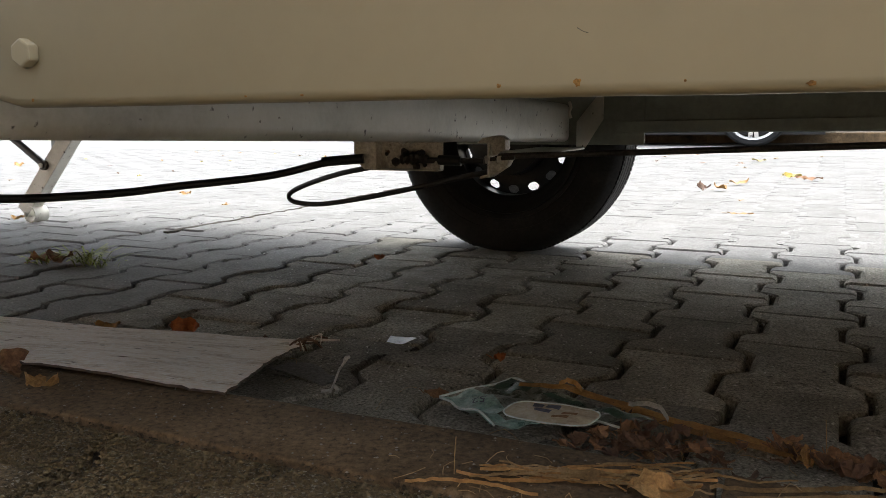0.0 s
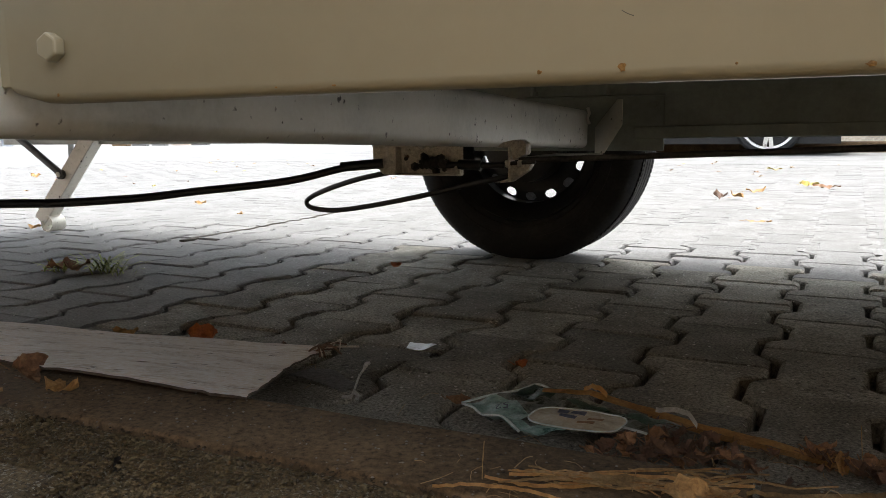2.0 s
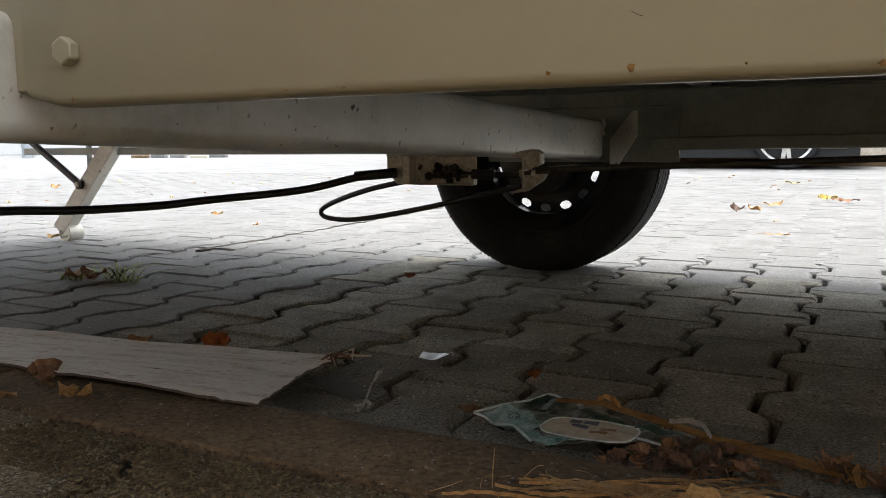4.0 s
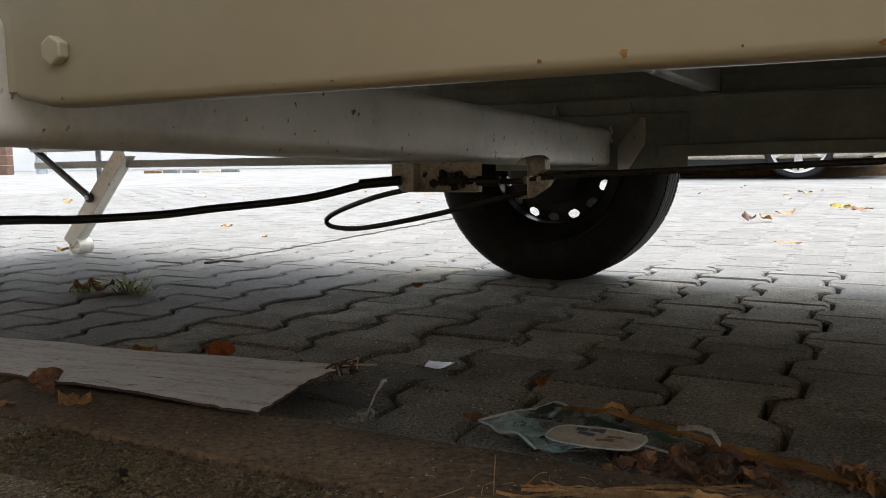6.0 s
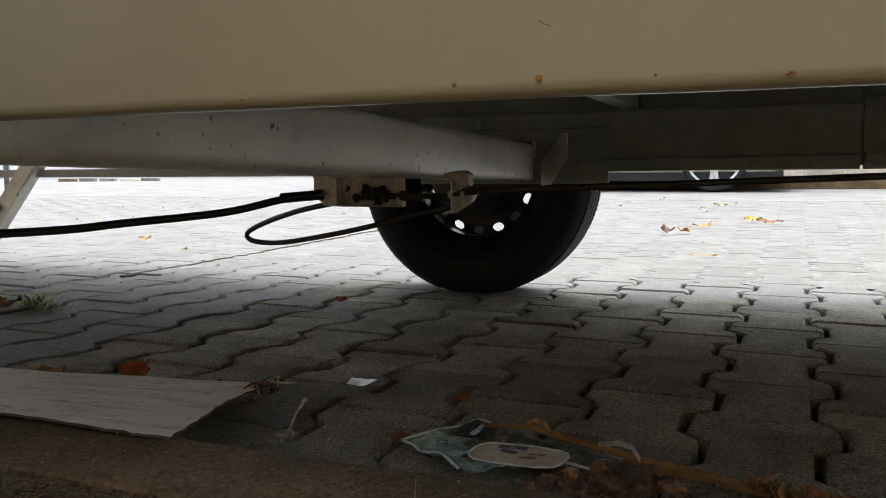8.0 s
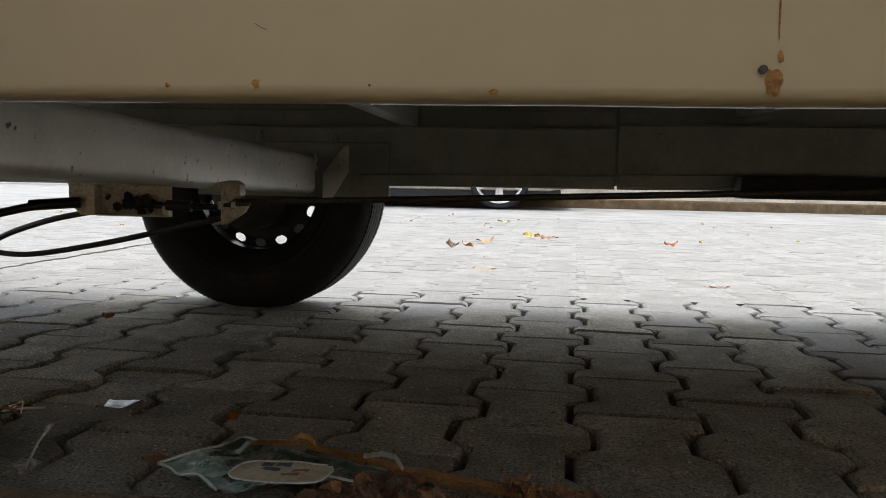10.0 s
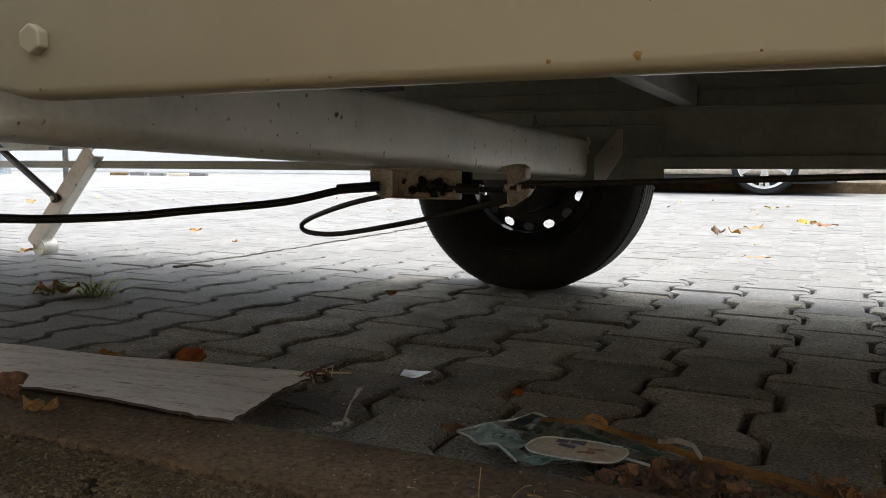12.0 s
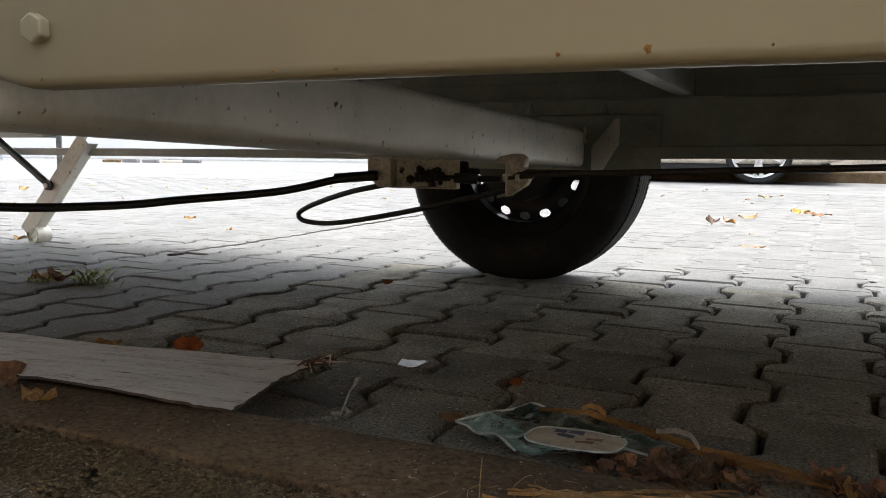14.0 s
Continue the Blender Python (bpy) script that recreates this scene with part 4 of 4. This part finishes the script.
for pts in ([(-0.247, 0.921), (-0.222, 0.952), (-0.200, 0.984), (-0.185, 1.006), (-0.165, 0.996)], [(-0.246, 0.920), (-0.225, 0.903), (-0.205, 0.884), (-0.175, 0.862), (-0.150, 0.846)], [(-0.062, 0.905), (-0.045, 0.895), (-0.03, 0.893)], [(-0.04, 0.925), (-0.02, 0.945), (0.0, 0.938)]):
    bm = bmesh.new()
    tube(bm, [(a, b, wrap_z(a, b) + 0.002) for a, b in pts], 0.0014, 6, 5)
    part("hem", bm, M_FILM_EDGE, wrapper, "pale creased film edge")
bm = bmesh.new()
C = Vector((-0.103, 0.894))
pts = []
for k in range(26):
    a = 2 * math.pi * k / 26
    u, w = math.copysign(abs(math.cos(a)) ** 0.75, math.cos(a)) * 0.050, math.copysign(abs(math.sin(a)) ** 0.75, math.sin(a)) * 0.033
    pts.append((C.x + u * 0.985 + w * 0.17, C.y + w * 0.985 - u * 0.05))
label_z = lambda s, n: 0.017 + 0.3 * wrap_z(s, n)
sheet(bm, pts, label_z, 0.0005, 0.001)
lab = part("label", bm, M_LABEL, wrapper, "faded oval paper label")
bm = bmesh.new()
tube(bm, [(a, b, label_z(a, b) + 0.0006) for a, b in pts + pts[:1]], 0.0009, 5, 2)
part("label_edge", bm, M_FILM_EDGE, lab)
for x0, x1, y0, y1, mm in ((-0.128, -0.116, 0.902, 0.915, M_INK), (-0.113, -0.098, 0.904, 0.916, M_INK), (-0.122, -0.104, 0.891, 0.898, M_INK), (-0.092, -0.076, 0.890, 0.902, M_INK_WARM), (-0.100, -0.082, 0.880, 0.886, M_INK_WARM)):
    bm = bmesh.new()
    sheet(bm, [(x0, y0), (x1, y0), (x1, y1), (x0, y1)], lambda s, n: 0.0012 + label_z(s, n), 0.0003)
    part("print", bm, mm, lab)
num = bpy.data.curves.new("printed_number", "FONT")
num.body = "52"
num.size = 0.017
num.extrude = 0.0001
num.materials.append(M_INK)
tmp = bpy.data.objects.new("tmp", num)
num_mesh = bpy.data.meshes.new_from_object(tmp)
bpy.data.objects.remove(tmp)
num_mesh.transform(Matrix.Translation((-0.068, 0.012, 0.0)) @ Matrix.Rotation(radians(195), 4, "Z"))
for v in num_mesh.vertices:
    v.co.z = v.co.z + 0.0035 + wrap_z(v.co.x - 0.12, v.co.y + 0.91)
nob = new("printed_number", num_mesh)
nob.parent = wrapper


def blade(bm, pts, w, lift=0.0):
    """A flat dry strip along points."""
    P = [Vector(p) for p in pts]
    L, R = [], []
    for i, p in enumerate(P):
        d = (P[min(i + 1, len(P) - 1)] - P[max(i - 1, 0)]).normalized()
        side = d.cross(Vector((0, 0, 1))).normalized()
        ww = w * (0.25 + 0.75 * math.sin(math.pi * (0.1 + 0.8 * i / (len(P) - 1)))) * (0.75 + 0.5 * abs(noise.noise(p * 40)))
        L.append(bm.verts.new(p + side * ww))
        R.append(bm.verts.new(p - side * ww + Vector((0, 0, lift))))
    for i in range(len(P) - 1):
        bm.faces.new((L[i], L[i + 1], R[i + 1], R[i]))


def strip(pts, w, label, mat=M_STRAW, thick=0.0012, lift=0.005):
    bm = bmesh.new()
    fine = []
    for p, q in zip(pts, pts[1:]):
        fine += [Vector(p).lerp(Vector(q), k / 4) + Vector((0, 0.002 * noise.noise((k + p[0] * 90, p[1] * 50, 1)), 0.002 * noise.noise((p[0] * 70, k, 5)))) for k in range(4)]
    blade(bm, fine + [Vector(pts[-1])], w, lift)
    bmesh.ops.solidify(bm, geom=bm.faces[:], thickness=thick)
    return single("dry_reed", bm, mat, label, "plant debris", base=pts[0], group="dry reeds")


strip([(-0.166, 0.972, 0.022), (-0.11, 0.972, 0.024), (-0.04, 0.955, 0.018), (0.0, 0.945, 0.015), (0.035, 0.936, 0.012)], 0.0072, "long split straw-coloured reed lying on the wrapper", M_REED, lift=0.0025)
strip([(0.010, 0.944, 0.014), (0.045, 0.937, 0.012), (0.085, 0.934, 0.010), (0.127, 0.920, 0.007)], 0.0072, "tapered straw-coloured reed end on the blocks", M_REED, lift=0.0025)
strip([(-0.04, 0.948, 0.015), (0.03, 0.925, 0.012), (0.085, 0.915, 0.010), (0.135, 0.905, 0.008)], 0.004, "dull brown split reed beside the wrapper", M_LEAF_TAN, lift=0.003)
strip([(-0.118, 0.975, 0.026), (-0.108, 0.972, 0.031), (-0.096, 0.968, 0.031), (-0.088, 0.962, 0.026)], 0.0013, "torn end of a dry reed", M_REED)
strip([(-0.032, 0.946, 0.022), (-0.012, 0.945, 0.026), (0.004, 0.938, 0.026), (0.014, 0.926, 0.018)], 0.0014, "pale curled strip of reed", M_TWIG)
for k, (a, b, c, d, w) in enumerate(((-0.085, 0.643, 0.085, 0.698, 0.0026), (-0.05, 0.652, 0.03, 0.683, 0.0020), (-0.02, 0.652, 0.075, 0.688, 0.0024), (-0.10, 0.632, -0.01, 0.655, 0.0024), (0.08, 0.690, 0.20, 0.722, 0.0040), (0.10, 0.680, 0.23, 0.712, 0.0028), (-0.13, 0.605, -0.03, 0.622, 0.0020))):
    strip([(a + (c - a) * q, b + (d - b) * q + 0.003 * math.sin(5 * q + k), KERB_Z + 0.005 + 0.003 * math.sin(3.1 * q + k)) for q in (0, 0.2, 0.4, 0.6, 0.8, 1.0)], 0.6 * w, "flat golden-brown reed blade lying along the kerb", M_REED if k % 3 == 0 else M_STRAW, lift=0.002)
sr = random.Random(88)
for k in range(20):
    s0 = sr.uniform(-0.09, 0.05)
    n0 = 0.640 + 0.3 * (s0 + 0.09) + sr.gauss(0, 0.010)
    ln = sr.uniform(0.05, 0.13)
    sl = sr.gauss(0.27, 0.10)
    pts = [(s0 + ln * q, n0 + sl * ln * q + 0.004 * sr.gauss(0, 1), KERB_Z + 0.004 + 0.006 * sr.random()) for q in (0, 0.25, 0.5, 0.75, 1.0)]
    strip(pts, sr.uniform(0.0004, 0.0013), "thin dry reed stalk lying along the kerb", sr.choice((M_LEAF_TAN, M_STRAW)), thick=0.0008, lift=0.0012)
# fine straw, needles and crumbs
bm = bmesh.new()
fr = random.Random(21)
for k in range(120):
    if k < 60:
        s, n, z = fr.uniform(-0.16, 0.35), fr.gauss(0.63, 0.035), KERB_Z + 0.002
    elif k < 90:
        s, n, z = fr.uniform(-0.06, 0.10), fr.uniform(0.84, 0.93), 0.010
    else:
        s, n, z = fr.uniform(-0.9, 0.4), fr.uniform(0.74, 1.0), 0.003
    a, ln = fr.uniform(0, 6.28), fr.uniform(0.008, 0.03)
    dz = fr.uniform(0, 0.014) if fr.random() < 0.4 else 0.001
    tube(bm, [(s, n, z), (s + 0.5 * ln * math.cos(a), n + 0.5 * ln * math.sin(a), z + dz), (s + ln * math.cos(a + 0.3), n + ln * math.sin(a + 0.3), z + dz * 0.6)], 0.0003, 4, 2)
single("straw_litter", bm, M_STRAW, "fine dry straw and needles along the kerb", "plant debris", kind="stuff")
for s, n, z, h, dx in ((-0.105, 0.640, 0.06, 0.030, 0.001), (0.165, 0.905, 0.0, 0.050, -0.004), (0.23, 0.62, 0.06, 0.03, 0.004)):
    bm = bmesh.new()
    tube(bm, [(s, n, z), (s + dx * 0.5, n, z + h * 0.5), (s + dx, n + 0.002, z + h)], 0.00045, 5, 3)
    single("upright_stalk", bm, M_STRAW, "thin upright dry stalk", "plant debris", base=(s, n, z))


def crumbs(name, count, place, r0, r1, mat, label):
    """Many small angular stones in one mesh."""
    rr = random.Random(count)
    V, F = [], []
    for k in range(count):
        s, n, z = place(rr)
        r, b = rr.uniform(r0, r1), len(V)
        a = rr.uniform(0, 3.14)
        for x, y, h in ((1, 0, 0), (0, 1, 0), (-1, 0, 0), (0, -1, 0), (0, 0, 0.55), (0, 0, -0.6)):
            q = r * rr.uniform(0.7, 1.2)
            V.append((s + q * (x * math.cos(a) - y * math.sin(a)), n + q * (x * math.sin(a) + y * math.cos(a)), z + q * h))
        F += [(b + p, b + (p + 1) % 4, b + 4) for p in range(4)] + [(b + (p + 1) % 4, b + p, b + 5) for p in range(4)]
    me = bpy.data.meshes.new(name)
    me.from_pydata(V, [], F)
    me.materials.append(mat)
    ob = new(name, me)
    ob.matrix_world = TURN
    return tagged(ob, label, "grit", "", "stuff")


crumbs("grit", 700, lambda rr: (rr.uniform(-1.2, 0.7), rr.uniform(0.75, 2.1), 0.0006), 0.0008, 0.0024, M_STONE, "scattered grit and crumbs on the road")
crumbs("pale_grit", 1000, lambda rr: (rr.gauss(-0.50, 0.35), rr.uniform(0.95, 1.95), 0.0006), 0.0008, 0.0026, M_TWIG, "pale mortar crumbs on the blocks")
crumbs("kerb_grit", 420, lambda rr: (rr.uniform(-0.8, 0.5), rr.uniform(0.60, 0.72), KERB_Z + 0.0006), 0.0006, 0.0018, M_STONE, "fine grit on the kerb stones")
crumbs("joint_soil", 500, lambda rr: (rr.uniform(-0.9, 0.6), rr.gauss(0.609, 0.004), KERB_Z - 0.004 + rr.uniform(0, 0.002)), 0.001, 0.0028, M_SOIL, "dark soil packed in the joint behind the kerb")
crumbs("aggregate", 9000, lambda rr: (rr.uniform(-0.75, 0.35), rr.uniform(0.44, 0.603), KERB_Z - 0.0034 + rr.uniform(0, 0.001)), 0.0013, 0.0030, M_PEBBLE, "rounded pebbles of the exposed-aggregate blocks")


def tuft(s, n, count, height, seed):
    bm = bmesh.new()
    rr = random.Random(seed)
    for k in range(count):
        a = rr.uniform(0, 6.28)
        h = height * rr.uniform(0.35, 1.0)
        x, y = s + rr.gauss(0, 0.02), n + rr.gauss(0, 0.012)
        lean = rr.uniform(1.0, 3.0) * h
        pts = [(x, y, -0.004), (x + 0.3 * lean * math.cos(a), y + 0.3 * lean * math.sin(a), 0.6 * h), (x + 0.7 * lean * math.cos(a), y + 0.7 * lean * math.sin(a), 0.9 * h), (x + lean * math.cos(a), y + lean * math.sin(a), 0.75 * h)]
        blade(bm, pts, 0.0022)
    return single("grass_tuft", bm, M_GRASS, "small tuft of grass growing in a paving joint", "grass", base=(s, n, 0))


tuft(-1.43, 1.475, 60, 0.042, 51)
tuft(-1.53, 1.43, 26, 0.03, 52)
tuft(-1.36, 1.47, 14, 0.028, 53)
leaf(-1.47, 1.44, 0.006, 0.06, 0.04, 0.4, 30, M_LEAF, "brown leaf caught in a grass tuft", 60, tilt=20)
leaf(-1.54, 1.44, 0.004, 0.06, 0.05, 0.3, 100, M_LEAF, "brown leaf caught in a grass tuft", 61, tilt=10)

# things by the far house
pillar = tagged(new("block_pillar"), "brown pillar of stacked concrete blocks by the white house", "pillar")
pillar.matrix_world = pose(-18.05, 22.75, 0.0, 0, 0, 10)
for k in range(8):
    bm = bmesh.new()
    box(bm, -0.35, 0.35, -0.2, 0.2, 0.30 * k + 0.004, 0.30 * k + 0.296)
    bevel(bm, 0.012, 1)
    ob = new("block", mesh_of(bm, "block", M_BROWN))
    ob.parent = pillar
bm = bmesh.new()
cyl(bm, (0, 0, 0.0), (0, 0, 3.0), 0.17, seg=20)
for z in (0.35, 1.6):
    cyl(bm, (0, 0, z), (0, 0, z + 0.06), 0.19, seg=20)
ob = new("drainpipe", mesh_of(bm, "drainpipe", M_PIPE, True))
ob.matrix_world = pose(-16.75, 23.0, 0.0)
tagged(ob, "grey zinc drainpipe in front of the white house", "pipe")
er = random.Random(9)
for k, mat in enumerate((M_KERB, M_FIELD, M_FIELD, M_BEIGE, M_FIELD)):
    bm = bmesh.new()
    box(bm, 0, 0.42 + 0.1 * er.random(), 0, 0.2, -0.02, 0.07 + 0.03 * er.random())
    bevel(bm, 0.02, 2)
    ob = new("edging_stone", mesh_of(bm, "edging_stone", mat, True))
    ob.matrix_world = TURN @ pose(-17.9 + 0.55 * k, 16.7 + 0.18 * k, 0.0, 0, 0, 18)
    tagged(ob, "low weathered edging stone across the yard", "stone", "edging stones")

# open joint packed with earth, running out from under the trailer
bm = bmesh.new()
jr = random.Random(31)
L, R = [], []
for k in range(60):
    n = 1.97 + 2.2 * k / 59
    c = -1.648 - 0.045 * max(0.0, n - 2.6) + 0.010 * math.sin(k * 0.9) * (1 if k % 4 < 2 else -1) + jr.gauss(0, 0.003)
    w = (0.010 if n < 2.25 else 0.0045) * jr.uniform(0.6, 1.3)
    L.append(bm.verts.new((c - w, n, 0.0022)))
    R.append(bm.verts.new((c + w, n, 0.0022)))
for k in range(59):
    bm.faces.new((L[k], R[k], R[k + 1], L[k + 1]))
for f in bmesh.ops.extrude_face_region(bm, geom=bm.faces[:])["geom"]:
    if isinstance(f, bmesh.types.BMVert):
        f.co.z -= 0.01
single("joint_earth", bm, M_EARTH, "open joint packed with dark earth", "ground", kind="structure")

# --- kerb stones and pavement pieces
kerb = tagged(new("kerb", None), "row of weathered brown kerb stones", "kerb", kind="structure")
kerb.matrix_world = TURN
JOINTS = [-6.0, -5.0, -4.0, -3.0, -2.2, -1.25, -0.745, 0.085, 1.08, 2.08, 3.08, 4.08, 5.08]
for a, b in zip(JOINTS, JOINTS[1:]):
    bm = bmesh.new()
    box(bm, a + 0.003, b - 0.003, 0.612, KERB_N, -0.15, KERB_Z)
    bmesh.ops.subdivide_edges(bm, edges=[e for e in bm.edges if abs(e.verts[0].co.x - e.verts[1].co.x) > 0.1], cuts=30)
    bevel(bm, 0.004, 3)
    for v in bm.verts:
        v.co.z += 0.0018 * noise.noise((v.co.x * 9, v.co.y * 20, 3)) if v.co.z > 0 else 0
        v.co.y += 0.003 * noise.noise((v.co.x * 14, v.co.z * 20, 7))
    ob = new("kerb_stone", mesh_of(bm, "kerb_stone", M_KERB, True))
    ob.parent = kerb

# --- interlocking paving blocks
PW, PL, AMP = 0.149, 0.2125, 0.015


def wave(q):
    """Side of a block: wide at its straight ends, narrow at its waist."""
    t = abs(((q / PL) + 0.5) % 1.0 - 0.5) * PL
    return max(-AMP, min(AMP, (0.25 * PL - t) * 1.1))


def block_outline(inset, shrink=0.0):
    end = 0.45 * inset
    ys = [-0.5 * PL + end, -0.25 * PL - AMP / 1.1, -0.25 * PL + AMP / 1.1, 0.25 * PL - AMP / 1.1, 0.25 * PL + AMP / 1.1, 0.5 * PL - end]
    right = [(0.5 * PW + wave(y + 0.5 * PL) - inset - 0.0018, y) for y in ys]
    return right + [(-x, y) for x, y in reversed(right)]


def block_verts(rr, depth=0.03):
    """Rings of one block from its foot to its chamfered top."""
    rings = []
    for inset, z in ((0.0026, -depth), (0.0026, -0.0090), (0.0046, -0.0034), (0.0108, 0.0)):
        rings.append([(x + rr.uniform(-0.0008, 0.0008), y + rr.uniform(-0.0008, 0.0008), z) for x, y in block_outline(inset)])
    return rings


def block_faces(n, base=0):
    F = []
    for r in range(3):
        for i in range(n):
            j = (i + 1) % n
            F.append((base + r * n + i, base + r * n + j, base + (r + 1) * n + j, base + (r + 1) * n + i))
    o = base + 3 * n
    F += [tuple(o + i for i in (0, 1, 10, 11)), tuple(o + i for i in (1, 2, 9, 10)), tuple(o + i for i in (2, 3, 8, 9)), tuple(o + i for i in (3, 4, 7, 8)), tuple(o + i for i in (4, 5, 6, 7))]
    return F


BLOCKS = []
br = random.Random(17)
for k in range(6):
    rings = block_verts(br)
    verts = [v for ring in rings for v in ring]
    me = bpy.data.meshes.new("paving_block")
    me.from_pydata(verts, [], block_faces(12))
    me.materials.append(M_PAVER)
    BLOCKS.append(me)
J0 = PAVE.inverted() @ Vector((0.85 * (0.28 * math.cos(radians(15.5)) + 1.5 * math.sin(radians(15.5))), 0.85 * (-0.28 * math.sin(radians(15.5)) + 1.5 * math.cos(radians(15.5))), 0))
P0, Q0 = J0.x, J0.y + 0.85 * (1.333 - 1.5)
INV = TURN.inverted() @ PAVE
road_blocks = tagged(new("road_paving"), "grey interlocking concrete paving blocks with open joints", "paving", kind="structure")
road_blocks.matrix_world = PAVE
far_v, far_f, near = [], [], 0
walk_v, walk_f = [], []
for i in range(-52, 42):
    for j in range(-14, 36):
        p = P0 + (i - 0.5) * PW
        q = Q0 + (j + 0.5) * PL + (0.5 * PL if i % 2 else 0.0)
        c = INV @ Vector((p, q, 0))
        s, n = c.x, c.y
        if s < -7.4 or s > 6.4 or n > 7.6 or n < -1.0:
            continue
        even = 0.35 if n > 2.3 else 1.0
        dz = even * br.gauss(0, 0.0015)
        tx, ty = even * br.gauss(0, 0.008), even * br.gauss(0, 0.007)
        if n > 0.70 and -1.0 < s < 0.62 and n < 2.02 and near < 300:
            ob = new("paving_block", br.choice(BLOCKS))
            ob.parent = road_blocks
            ob.matrix_basis = Matrix.Translation((p, q, dz - 0.001)) @ Euler((tx, ty, br.gauss(0, 0.006))).to_matrix().to_4x4()
            near += 1
            continue
        m = Matrix.Translation((p, q, dz - 0.001)) @ Euler((tx, ty, br.gauss(0, 0.006))).to_matrix().to_4x4()
        if n > 0.70:
            base = len(far_v)
            far_v += [tuple(m @ Vector(v)) for ring in block_verts(br, 0.035) for v in ring]
            far_f += block_faces(12, base)
        elif -4 < s < 4:
            m = Matrix.Translation((0, 0, KERB_Z - 0.002)) @ m
            base = len(walk_v)
            pts = [m @ Vector(v) for ring in block_verts(br, 0.05) for v in ring]
            for v in pts:
                w = INV @ v
                if w.y > 0.606:
                    w.y = 0.606
                    v.xyz = INV.inverted() @ w
            walk_v += [tuple(v) for v in pts]
            walk_f += block_faces(12, base)
for nm, vv, ff, mat, lab in (("road_paving_far", far_v, far_f, M_PAVER_FAR, "grey interlocking paving blocks of the open road"), ("pavement", walk_v, walk_f, M_AGG, "brown exposed-aggregate paving blocks beside the kerb")):
    me = bpy.data.meshes.new(nm)
    me.from_pydata(vv, [], ff)
    me.materials.append(mat)
    ob = new(nm, me)
    ob.matrix_world = PAVE
    tagged(ob, lab, "paving", kind="stuff" if nm.startswith("road") else "structure")
bm = bmesh.new()
box(bm, -6, 6, -1.1, 0.612, -0.05, KERB_Z - 0.016)
single("pavement_bed", bm, M_EARTH, "earth filling the pavement joints", "ground", kind="structure")
